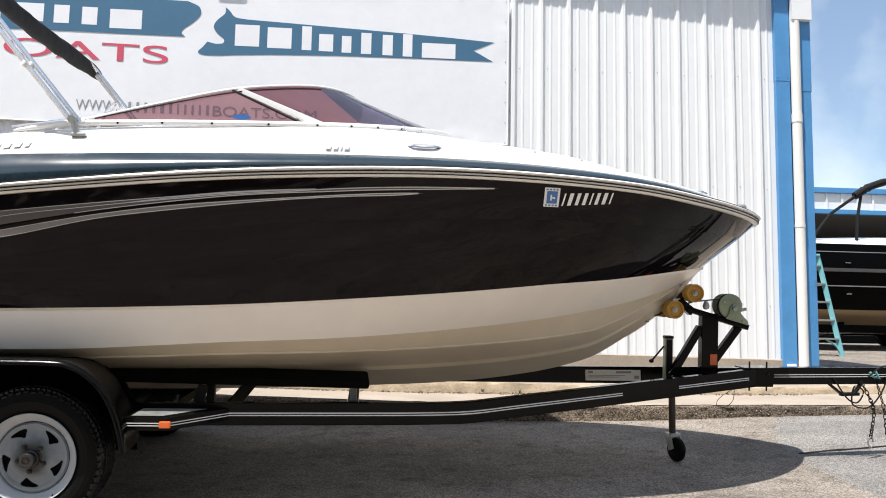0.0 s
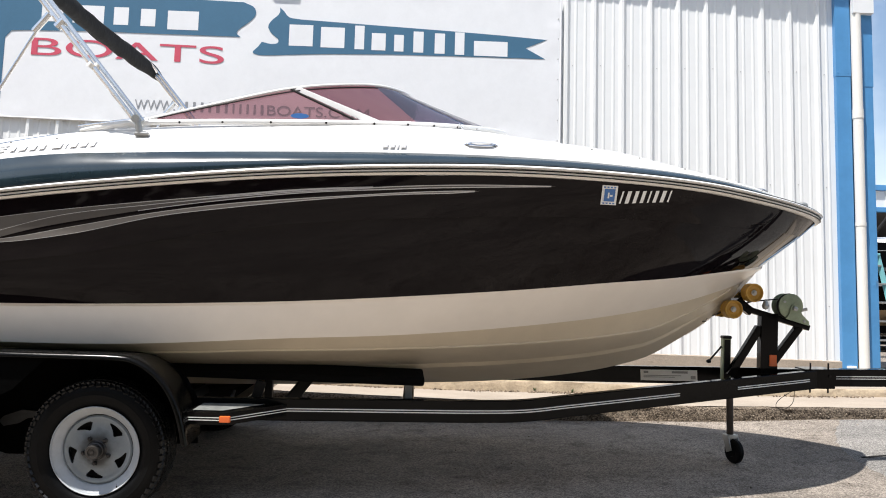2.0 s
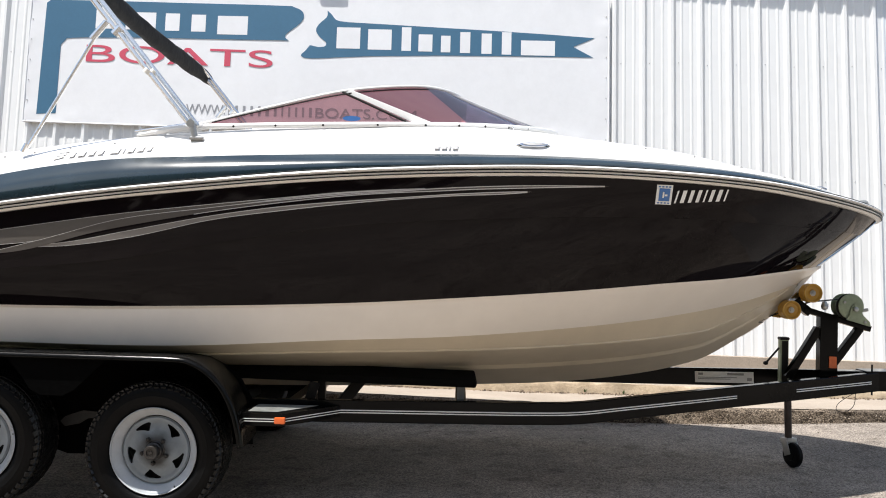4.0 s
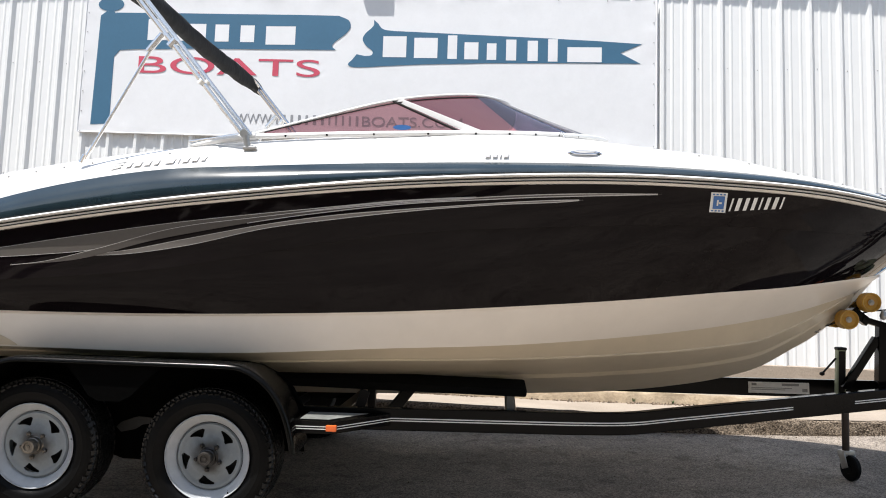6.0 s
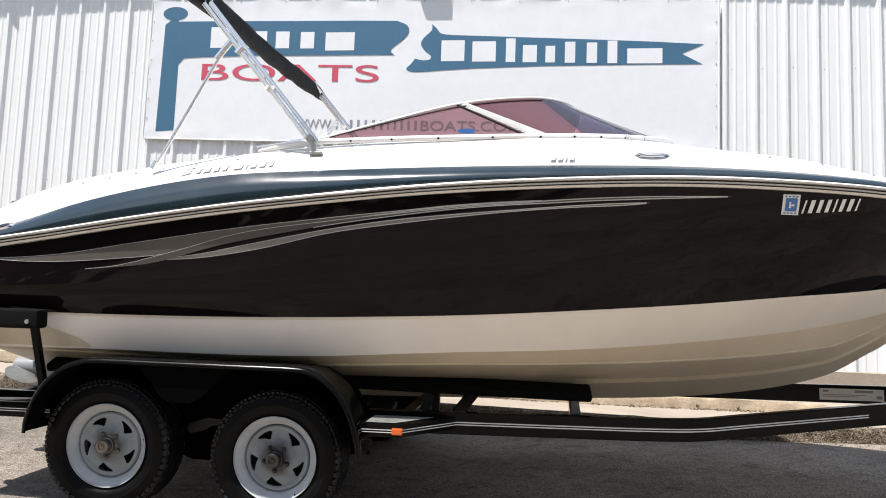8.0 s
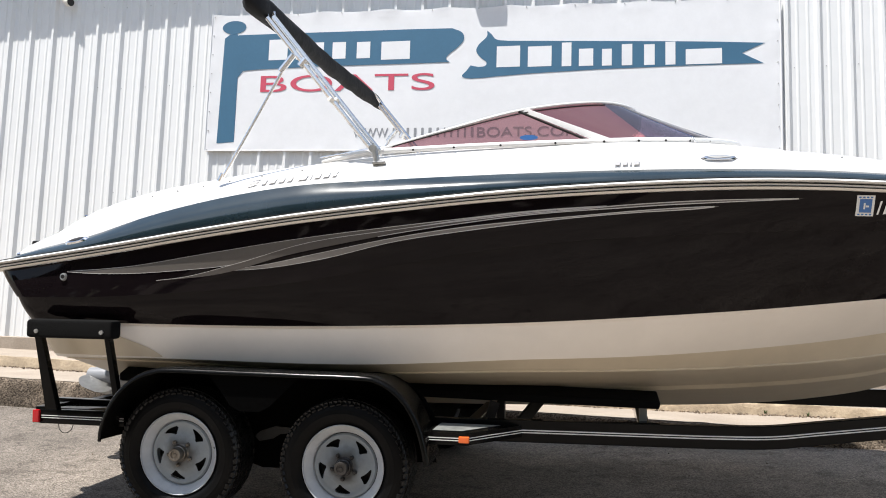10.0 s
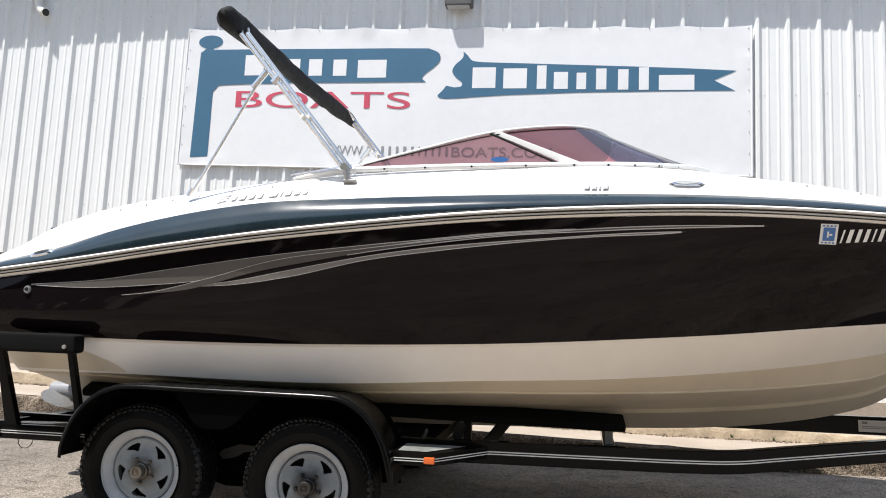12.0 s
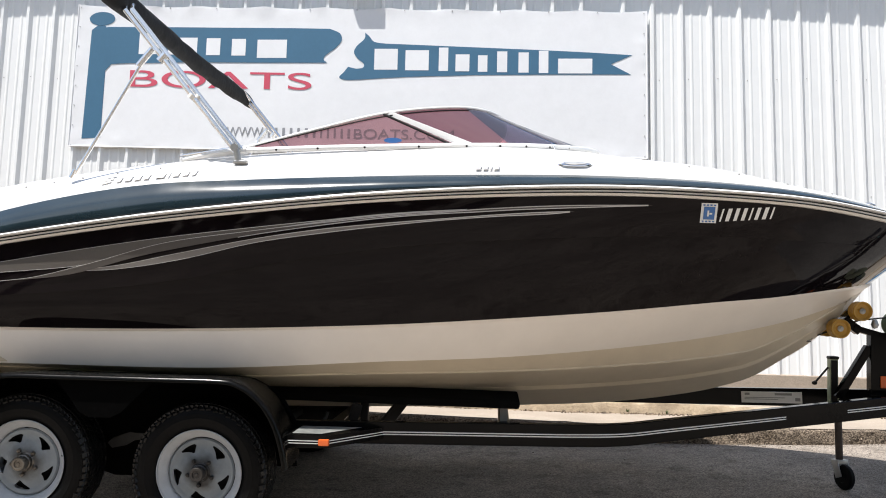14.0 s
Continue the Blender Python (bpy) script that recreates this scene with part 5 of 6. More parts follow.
    beam(bm, (-1.02, -0.80, 0.682), (1.90, -0.55, 0.606), 0.15, 0.048, 0.014, up=(0, -0.29, 0.96))
    bunk = part("bunk", mirror(bm, side), CARPET, trailer, "black carpeted bunk board")
    for x in (-0.95, -0.2, 1.08, 1.82):
        yb = lerp(-0.80, -0.55, (x + 1.02) / 2.92)
        part("bunk_post", mirror(boxed((x - 0.02, yb - 0.03, 0.44), (x + 0.02, yb + 0.02, 0.60 if x > -0.9 else 0.66), 0.003), side), GALV if x > 1.5 else IRON, bunk, "steel bunk bracket")
    # fender
    prof = [(-0.842, 0.385), (-0.835, 0.45), (-0.80, 0.545), (-0.74, 0.635), (-0.65, 0.71), (-0.56, 0.745), (-0.47, 0.757), (-0.2, 0.756), (0.2, 0.754), (0.50, 0.752),
            (0.59, 0.738), (0.67, 0.695), (0.74, 0.625), (0.79, 0.535), (0.82, 0.44), (0.838, 0.35)]
    px, pz = curve(*[(i, p[0]) for i, p in enumerate(prof)]), curve(*[(i, p[1]) for i, p in enumerate(prof)])
    bm = bmesh.new()
    rows = []
    for i in range(76):
        t = i * 15 / 75
        x, z = px(t), pz(t) + 0.016
        dx, dz = px(min(t + .05, 15)) - px(max(t - .05, 0)), pz(min(t + .05, 15)) - pz(max(t - .05, 0))
        L = math.hypot(dx, dz)
        nx, nz = -dz / L, dx / L
        rows.append([(x - nx * d, y, z - nz * d) for y, d in ((-1.346, 0.026), (-1.352, 0.024), (-1.3525, 0.019), (-1.351, 0.014), (-1.346, 0.0065), (-1.339, 0.002), (-1.329, 0.0), (-1.318, -0.0005), (-1.25, 0.003), (-1.10, 0.012), (-0.985, 0.024), (-0.98, 0.034))])
    sheet(bm, rows)
    bmesh.ops.solidify(bm, geom=bm.faces[:], thickness=0.003)
    fender = part("fender", mirror(bm, side), FENDER_BLACK, trailer, "glossy black tandem fender", 40)
    # black sheet reaches below the fender to paint the shade between the tyres
    bm = bmesh.new()
    flat_shape(bm, [(-0.80, 0.33), (-0.30, 0.30), (-0.12, 0.24), (0.08, 0.24), (0.25, 0.29), (0.80, 0.31), (0.79, 0.535), (0.74, 0.625), (0.67, 0.69), (0.58, 0.735), (0.50, 0.748), (-0.47, 0.752), (-0.56, 0.74), (-0.65, 0.705), (-0.74, 0.63), (-0.80, 0.54)], -0.985, 0.004)
    part("inner_panel", mirror(bm, side), LINER, fender, "black inner fender panel, carried down as shade between the tyres")
    bm = bmesh.new()
    flat_shape(bm, [(-0.27, 0.750), (0.20, 0.748), (0.12, 0.67), (0.05, 0.60), (0.0, 0.575), (-0.10, 0.575), (-0.15, 0.60), (-0.20, 0.67)], -1.330, 0.004)
    part("skirt", mirror(bm, side), LINER, fender, "black centre skirt between the tyres")
    # springs and hangers
    bm = bmesh.new()
    for hx, hz in ((-0.475, 0.34), (0.378, 0.315)):
        tube(bm, [(hx - 0.36, -0.9, hz + 0.10), (hx - 0.2, -0.9, hz + 0.03), (hx, -0.9, hz), (hx + 0.2, -0.9, hz + 0.03), (hx + 0.36, -0.9, hz + 0.10)], 0.028, 6)
    part("leaf_spring", mirror(bm, side), IRON, trailer, "dull black leaf springs")
    bm = bmesh.new()
    flat_shape(bm, [(-0.155, 0.40), (-0.13, 0.425), (-0.045, 0.455), (0.04, 0.45), (0.05, 0.425), (-0.02, 0.415), (-0.06, 0.39), (-0.13, 0.375)], -1.0, 0.012)
    part("equalizer", mirror(bm, side), EQUAL, trailer, "greyed steel spring equalizer")
    part("hanger", mirror(boxed((-0.10, -0.93, 0.33), (0.0, -0.87, 0.47), 0.004), side), IRON, trailer)
for x in (-1.33, 0.95, 1.82):
    part("cross_member", boxed((x - 0.03, -0.875, 0.435), (x + 0.03, 0.875, 0.50), 0.004), FRAME_BLACK, trailer, "black cross member")
for hx, hz in ((-0.463, 0.336), (0.392, 0.313)):
    part("axle", tubed([(hx, -1.0, hz), (hx, 1.0, hz)], 0.03, 12), IRON, trailer, "black axle tube")
for a, b, w, h in (((1.02, -0.75, 0.46), (1.06, -0.74, 0.59), 0.03, 0.05), ((1.18, -0.60, 0.46), (1.28, -0.56, 0.59), 0.03, 0.06)):
    bm = bmesh.new()
    beam(bm, a, b, w, h)
    part("bracket", bm, IRON, trailer, "dull dark steel bracket")
# tongue
bm = bmesh.new()
beam(bm, (4.05, 0, 0.597), (5.72, 0, 0.628), 0.075, 0.105)
tongue = part("tongue", bm, FRAME_BLACK, trailer, "black tongue beam")
bm = bmesh.new()
beam(bm, (4.215, 0, 0.598), (4.395, 0, 0.601), 0.16, 0.118)
part("tongue_sleeve", bm, FRAME_BLACK, tongue, "black bolted sleeve")
for x in (4.25, 4.36):
    part("bolt", tubed([(x, -0.06, 0.515), (x, -0.06, 0.695)], 0.0055, 8), IRON, tongue)
    part("bolt_head", tubed([(x, -0.088, 0.62), (x, -0.078, 0.62)], 0.008, 8), IRON, tongue)
for dz in (-0.006, 0.008):
    stripe((4.42, -0.0395, 0.605 + dz), (5.6, -0.0395, 0.627 + dz), 1, tongue)
bm = bmesh.new()
box(bm, (5.6, -0.06, 0.60), (5.95, 0.06, 0.69), 0.03)
part("coupler", bm, GALV, tongue, "steel ball coupler")
bm = bmesh.new()
beam(bm, (4.78, -0.02, 0.565), (4.87, -0.02, 0.495), 0.04, 0.012)
beam(bm, (4.86, -0.02, 0.495), (4.98, -0.02, 0.50), 0.04, 0.02)
beam(bm, (4.95, -0.02, 0.50), (5.0, -0.02, 0.57), 0.04, 0.012)
part("chain_bracket", bm, IRON, tongue)
# sticker on the inner face of the far rail
d = Vector((TIP_X - BEND_X, -(RAIL_Y - 0.045), 0.11)).normalized()
a = Vector((BEND_X, RAIL_Y, 0.487)) + Vector((-0.40, -0.9, 0)).normalized() * 0.045
bm = bmesh.new()
beam(bm, a + d * 1.10, a + d * 1.46, 0.002, 0.070, 0)
lab = part("warning_label", bm, STICKER, trailer, "white warning label on the rail")
bm = bmesh.new()
b0 = a + Vector((-0.40, -0.9, 0)).normalized() * 0.002
for u0, u1, dz, h in ((1.12, 1.15, 0.02, 0.014), (1.30, 1.40, 0.02, 0.014), (1.12, 1.36, -0.002, 0.004), (1.12, 1.32, -0.012, 0.004), (1.42, 1.45, -0.012, 0.02)):
    beam(bm, b0 + d * u0 + Vector((0, 0, dz)), b0 + d * u1 + Vector((0, 0, dz)), 0.002, h, 0)
part("label_print", bm, PRINT, lab)

# winch post
post = part("winch_post", boxed((3.955, -0.035, 0.62), (4.06, 0.035, 0.985), 0.005), FRAME_BLACK, trailer, "black winch post")
bm = bmesh.new()
beam(bm, (3.86, 0, 1.012), (4.255, 0, 0.903), 0.07, 0.035)
part("arm", bm, FRAME_BLACK, post)
bm = bmesh.new()
beam(bm, (3.955, 0, 0.90), (3.775, 0, 0.60), 0.05, 0.045, up=(1, 0, 0))
beam(bm, (4.20, 0, 0.905), (4.035, 0, 0.68), 0.05, 0.045, up=(1, 0, 0))
part("brace", bm, FRAME_BLACK, post)
part("reflector", boxed((4.005, -0.046, 0.665), (4.05, -0.034, 0.735), 0.004), AMBER, post, "orange reflector")
for x, z in ((3.745, 1.008), (3.868, 1.11)):
    for y in (-0.10, 0.10):
        bm = lathe(bmesh.new(), [(0.0, -0.030), (0.018, -0.030), (0.021, -0.024), (0.040, -0.027), (0.048, -0.041), (0.053, -0.043), (0.056, -0.036), (0.046, 0.0), (0.056, 0.036), (0.052, 0.042), (0.0, 0.04)], (x, y, z), "y", 24)
        rol = part("bow_roller", bm, ROLLER, post, "amber polyurethane bow roller")
        part("roller_pin", lathe(bmesh.new(), [(0.017, -0.029), (0.017, -0.036), (0.009, -0.0365), (0.009, -0.046), (0.0, -0.047)], (x, y, z), "y", 12), GALV, rol)
bm = bmesh.new()
beam(bm, (3.745, 0, 1.008), (3.868, 0, 1.11), 0.10, 0.02)
beam(bm, (3.82, 0, 1.05), (3.90, 0, 0.99), 0.06, 0.05)
part("roller_yoke", bm, FRAME_BLACK, post)
winch = part("winch", lathe(bmesh.new(), [(0.0, -0.062), (0.06, -0.06), (0.074, -0.058), (0.076, -0.054), (0.074, -0.05), (0.045, -0.048), (0.045, 0.05), (0.074, 0.052), (0.074, 0.058), (0, 0.06)], (4.125, 0, 1.035), "y", 28), WINCH_GREEN, post, "green zinc hand winch")
bm = bmesh.new()
flat_shape(bm, [(4.09, 0.958), (4.235, 0.918), (4.23, 0.945), (4.19, 0.985), (4.165, 1.04), (4.14, 1.05), (4.12, 1.03), (4.11, 0.985)], -0.072, 0.006)
part("side_plate", bm, WINCH_GREEN, winch)
bm = bmesh.new()
flat_shape(bm, [(4.10, 0.955), (4.26, 0.915), (4.255, 0.955), (4.17, 1.075), (4.13, 1.075)], 0.066, 0.006)
part("side_plate", bm, WINCH_GREEN, winch)
part("crank_hub", lathe(bmesh.new(), [(0.014, -0.072), (0.014, -0.09), (0.009, -0.094), (0, -0.095)], (4.142, 0, 1.02), "y", 12), GALV, winch)
part("bolt", lathe(bmesh.new(), [(0.008, -0.06), (0.008, -0.066), (0, -0.067)], (4.085, 0, 1.06), "y", 8), GALV, winch)
part("bolt", lathe(bmesh.new(), [(0.008, -0.072), (0.008, -0.08), (0, -0.081)], (4.20, 0, 0.945), "y", 8), GALV, winch)
bm = bmesh.new()
beam(bm, (4.18, 0.08, 0.99), (4.29, 0.085, 1.015), 0.012, 0.02)
part("crank", bm, GALV, winch)
part("gear", lathe(bmesh.new(), [(0.0, -0.046), (0.079, -0.044), (0.079, -0.038), (0.0, -0.036)], (4.12, 0.0, 1.033), "y", 28), IRON, winch)
bm = bmesh.new()
beam(bm, (3.66, 0, 0.962), (3.90, 0, 1.055), 0.045, 0.004, 0)
beam(bm, (3.90, 0, 1.055), (4.07, 0, 1.075), 0.045, 0.006, 0)
part("strap", bm, IRON, winch, "black webbing strap")
bm = bmesh.new()
lathe(bm, [(0.0, 0.045), (0.012, 0.04), (0.022, 0.012), (0.016, -0.005), (0, -0.012)], (3.975, -0.04, 1.02), "z", 12)
part("hook", bm, GALV, winch)

# swivel jack with its caster
jack = part("tongue_jack", boxed((3.747, 0.035, 0.52), (3.797, 0.085, 0.828), 0.006), WINCH_GREEN, trailer, "tongue jack with a rubber caster")
bm = bmesh.new()
box(bm, (3.754, 0.031, 0.56), (3.790, 0.038, 0.815), 0.002)
part("jack_face", bm, IRON, jack)
part("jack_cap", boxed((3.744, 0.03, 0.82), (3.800, 0.088, 0.838), 0.006), IRON, jack)
bm = bmesh.new()
tube(bm, [(3.745, 0.06, 0.77), (3.665, 0.04, 0.685)], 0.006, 8)
lathe(bm, [(0.0, -0.014), (0.014, -0.008), (0.016, 0.004), (0, 0.014)], (3.660, 0.04, 0.68), "z", 10)
part("jack_crank", bm, IRON, jack)
part("jack_tube", tubed([(3.800, 0.06, 0.56), (3.810, 0.06, 0.20)], 0.021, 14), RUSTY, jack)
bm = bmesh.new()
beam(bm, (3.810, 0.06, 0.232), (3.810, 0.06, 0.20), 0.075, 0.06, up=(1, 0, 0))
for y in (0.025, 0.095):
    beam(bm, (3.810, y, 0.225), (3.845, y, 0.135), 0.006, 0.05, 0.001, up=(1, 0, 0))
SWIVEL = Matrix.Translation((3.810, 0.06, 0)) @ Matrix.Rotation(radians(-70), 4, "Z") @ Matrix.Translation((-3.810, -0.06, 0))
bm.transform(SWIVEL)
part("caster_fork", bm, GALV, jack, "galvanised caster fork")
bm = lathe(bmesh.new(), [(0.0, -0.024), (0.03, -0.024), (0.032, -0.020), (0.05, -0.020), (0.066, -0.019), (0.074, -0.010), (0.074, 0.010), (0.066, 0.019), (0.05, 0.020), (0, 0.022)], (3.850, 0.06, 0.135), "y", 28)
bm.transform(SWIVEL)
part("caster_wheel", bm, RUBBER, jack, "black rubber caster")


# wheels
def make_wheel():
    w = part("wheel", lathe(bmesh.new(), [(0.185, 0.09), (0.20, 0.10), (0.24, 0.115), (0.29, 0.112), (0.306, 0.098), (0.318, 0.085), (0.322, 0.05), (0.323, 0.0), (0.322, -0.05), (0.318, -0.085), (0.308, -0.098),
                    (0.300, -0.104), (0.298, -0.106), (0.295, -0.107), (0.285, -0.113), (0.27, -0.1165), (0.262, -0.117), (0.258, -0.1185), (0.254, -0.117), (0.24, -0.115), (0.228, -0.112), (0.222, -0.107), (0.21, -0.10), (0.204, -0.09), (0.190, -0.08)], (0, 0, 0), "y", 72, False), RUBBER, trailer, "radial tyre on grey slotted steel rim", 30)
    bm = bmesh.new()
    for k in range(84):
        for j, y in enumerate((-0.088, -0.055, -0.018, 0.018, 0.055, 0.088)):
            a = 2 * math.pi * (k + 0.5 * (j % 2)) / 84
            m = Matrix.Rotation(-a, 4, "Y") @ Matrix.Translation((0.3185 - (0.006 if abs(y) > 0.07 else 0), y, 0)) @ Matrix.Rotation(0.35 if j % 2 else -0.35, 4, "X")
            r = bmesh.ops.create_cube(bm, size=1)["verts"]
            for v in r:
                v.co = Vector((v.co.x * 0.012, v.co.y * 0.031, v.co.z * 0.020))
            bmesh.ops.transform(bm, matrix=m, verts=r)
    for k in range(58):
        for side in (-1, 1):
            m = Matrix.Rotation(-2 * math.pi * (k + 0.25 * side) / 58, 4, "Y") @ Matrix.Translation((0.3065, 0.0985 * side, 0)) @ Matrix.Rotation(0.72 * side, 4, "Z") @ Matrix.Rotation(0.2, 4, "X")
            r = bmesh.ops.create_cube(bm, size=1)["verts"]
            for v in r:
                v.co = Vector((v.co.x * 0.014, v.co.y * (0.034 if k % 2 else 0.027), v.co.z * 0.0215))
            bmesh.ops.transform(bm, matrix=m, verts=r)
    part("tread", bm, TREAD, w, "blocky tyre tread")
    rim = part("rim", lathe(bmesh.new(), [(0.198, -0.098), (0.2015, -0.1065), (0.2045, -0.104), (0.2035, -0.099), (0.196, -0.0945), (0.187, -0.090), (0.181, -0.080), (0.170, -0.074), (0.163, -0.062), (0.160, -0.04), (0.160, 0.04), (0.185, 0.09)], (0, 0, 0), "y", 64, False), RIM, w, "grey steel rim", 40)
    # disc with five slots
    bm = bmesh.new()
    rr = [0.040, 0.072, 0.095, 0.102, 0.110, 0.119, 0.127, 0.134, 0.143, 0.151, 0.159]
    yy = [-0.078, -0.078, -0.066, -0.064, -0.063, -0.062, -0.062, -0.063, -0.066, -0.066, -0.058]
    wide = [1.0, 1.0, 0.20, 0.42, 0.72, 1.05, 1.32, 1.15, 1.0, 1.0, 1.0]
    n = 80

    def pt(i, k):
        ph = (k % 16) - 3
        a = ph * wide[i] if ph <= 3 else lerp(3 * wide[i], 16 - 3 * wide[i], (ph - 3) / 10)
        ang = 2 * math.pi * ((k - k % 16) + 3 + a + 55 * (min(max(rr[i], 0.095), 0.135) - 0.115)) / n
        return (rr[i] * math.cos(ang), yy[i], rr[i] * math.sin(ang))
    vs = [[bm.verts.new(pt(i, k)) for k in range(n)] for i in range(len(rr))]
    for i in range(len(rr) - 1):
        for k in range(n):
            if not (2 <= i <= 6 and k % 16 < 6):
                bm.faces.new((vs[i][k], vs[i][(k + 1) % n], vs[i + 1][(k + 1) % n], vs[i + 1][k]))
    bmesh.ops.solidify(bm, geom=bm.faces[:], thickness=0.004)
    part("disc", bm, RIM_DISC, rim, "grey slotted wheel disc", 30)
    part("drum", lathe(bmesh.new(), [(0.0, 0.0), (0.15, 0.0), (0.155, 0.06), (0.0, 0.06)], (0, 0, 0), "y", 32), IRON, w)
    part("hub", lathe(bmesh.new(), [(0.050, -0.06), (0.047, -0.078), (0.040, -0.084), (0.038, -0.100), (0.0335, -0.103), (0.0335, -0.137), (0.030, -0.142), (0.020, -0.142), (0.018, -0.136), (0.010, -0.136), (0.008, -0.139), (0, -0.14)], (0, 0, 0), "y", 24), RUST, w, "greasy steel hub with grease cap")
    for k in range(5):
        a = 2 * math.pi * k / 5 + 0.3
        part("lug_nut", lathe(bmesh.new(), [(0.011, -0.075), (0.011, -0.09), (0.006, -0.096), (0, -0.097)], (0.060 * math.cos(a), 0, 0.060 * math.sin(a)), "y", 6), RUST, w)
    part("valve", tubed([(0.165, -0.06, -0.05), (0.185, -0.095, -0.06)], 0.004, 6), IRON, w)
    return w


wheel = make_wheel()
wheel.matrix_basis = pose(-0.463, -1.13, 0.336, 0, -29, 0)
spots = ((0.392, -1, 0.313, 40), (-0.463, 1, 0.336, 20), (0.392, 1, 0.313, 80))
for x, side, z, turn in spots:
    w = copy_thing(wheel, Matrix.Translation((x, 1.13 * side, z)) @ (Matrix.Rotation(math.pi, 4, "Z") if side > 0 else Matrix.Identity(4)) @ Matrix.Rotation(radians(turn), 4, "Y"))
    if x > 0:
        for ob in w.children_recursive:
            if ob.name.split(".")[0] in ("hub", "lug_nut"):
                ob.data = ob.data.copy()
                ob.data.materials[0] = GREASE

# safety chains and cable
chains = thing("safety_chains", "rusty safety chains and wiring hanging from the tongue", "chain", REST)


def link_chain(pts, name="link"):
    f = along(pts)
    n = len(pts) - 1
    bm = bmesh.new()
    steps = int(sum((Vector(a) - Vector(b)).length for a, b in zip(pts, pts[1:])) / 0.024)
    for i in range(steps):
        p, q = f(n * i / steps), f(n * (i + 1) / steps)
        d = (q - p).normalized()
        s = d.cross(Vector((0, 1, 0.2))).normalized()
        if i % 2:
            s = s.cross(d)
        c = (p + q) / 2
        ring = [c + d * 0.019 * math.cos(a) + s * 0.010 * math.sin(a) for a in np.linspace(0, 2 * math.pi, 11)]
        tube(bm, ring, 0.0032, 6, False)
    part(name, bm, IRON, chains)


link_chain([(4.98, -0.05, 0.58), (5.03, -0.06, 0.48), (5.06, -0.06, 0.40), (5.05, -0.06, 0.30), (5.04, -0.06, 0.235)], "chain")
link_chain([(5.08, -0.04, 0.60), (5.13, -0.05, 0.42), (5.15, -0.05, 0.28), (5.17, -0.05, 0.20), (5.22, -0.05, 0.16)], "chain")
for c in ((5.04, -0.06, 0.205), (5.20, -0.05, 0.19)):
    bm = bmesh.new()
    tube(bm, [Vector(c) + Vector((0.016 * math.cos(a), 0, 0.032 * math.sin(a))) for a in np.linspace(0, 5.2, 14)], 0.006, 8)
    part("hook", bm, GALV, chains, "steel snap hook")
bm = bmesh.new()
f = along([(4.80, -0.05, 0.60), (4.88, -0.06, 0.48), (4.95, -0.06, 0.45), (4.99, -0.06, 0.52), (4.93, -0.06, 0.55), (4.92, -0.06, 0.44), (5.02, -0.06, 0.42), (5.10, -0.06, 0.50), (5.16, -0.05, 0.62)])
tube(bm, [f(8 * i / 60) for i in range(61)], 0.005, 6)
f = along([(5.02, -0.06, 0.61), (5.10, -0.08, 0.68), (5.18, -0.08, 0.66), (5.22, -0.06, 0.60)])
tube(bm, [f(3 * i / 24) for i in range(25)], 0.005, 6)
part("cable", bm, IRON, chains, "black wiring cable")
bm = bmesh.new()
tube(bm, [(5.04, -0.045, 0.64), (5.06, -0.055, 0.61), (5.10, -0.05, 0.60), (5.07, -0.055, 0.645)], 0.008, 6)
part("knot", bm, LADDER, chains, "teal cord knot")
bm = bmesh.new()
f = along([(4.20, -0.05, 0.545), (4.13, -0.05, 0.51), (4.06, -0.05, 0.46), (4.05, -0.05, 0.42), (4.10, -0.05, 0.41), (4.15, -0.05, 0.45), (4.16, -0.05, 0.52)])
tube(bm, [f(6 * i / 30) for i in range(31)], 0.002, 5)
part("wire", bm, IRON, chains)

# ---- beyond the corner: shed, boat, ladder ----
shed = thing("open_shed", "open boat shed with white fascia and blue trim", "shed")
part("fascia", boxed((6.5, 14.0, 4.86), (40, 14.12, 5.32)), PANEL_WHITE, shed, "white ribbed fascia")
bm = bmesh.new()
for k in range(70):
    box(bm, (6.6 + k * 0.45, 13.97, 4.86), (6.66 + k * 0.45, 14.0, 5.32))
part("fascia_rib", bm, PANEL_WHITE, shed)
part("trim", boxed((6.5, 13.92, 5.32), (40, 14.1, 5.47), 0.01), BLUE_TRIM, shed, "blue roof trim")
part("trim", boxed((6.5, 13.92, 4.73), (40, 14.1, 4.86), 0.01), BLUE_TRIM, shed, "blue roof trim")
part("roof", boxed((6.5, 14.1, 5.30), (40, 26, 5.40)), PANEL_WHITE, shed)
# soffit and back wall painted dark for the shade under the roof
part("soffit", boxed((6.5, 14.1, 4.74), (40, 26, 4.80)), LAMP_BODY, shed)
part("back_wall", boxed((6.5, 25.8, 0.6), (40, 26, 5.3)), DARK, shed)
for x in (14.0, 22.0, 30.0, 38.0):
    part("post", boxed((x, 14.0, 0.6), (x + 0.15, 14.12, 4.75)), BLUE_TRIM, shed)

far_boat = thing("moored_boat", "black motorboat with tan bottom parked beyond the building", "boat", pose(9.3, 6.9, 0.80))


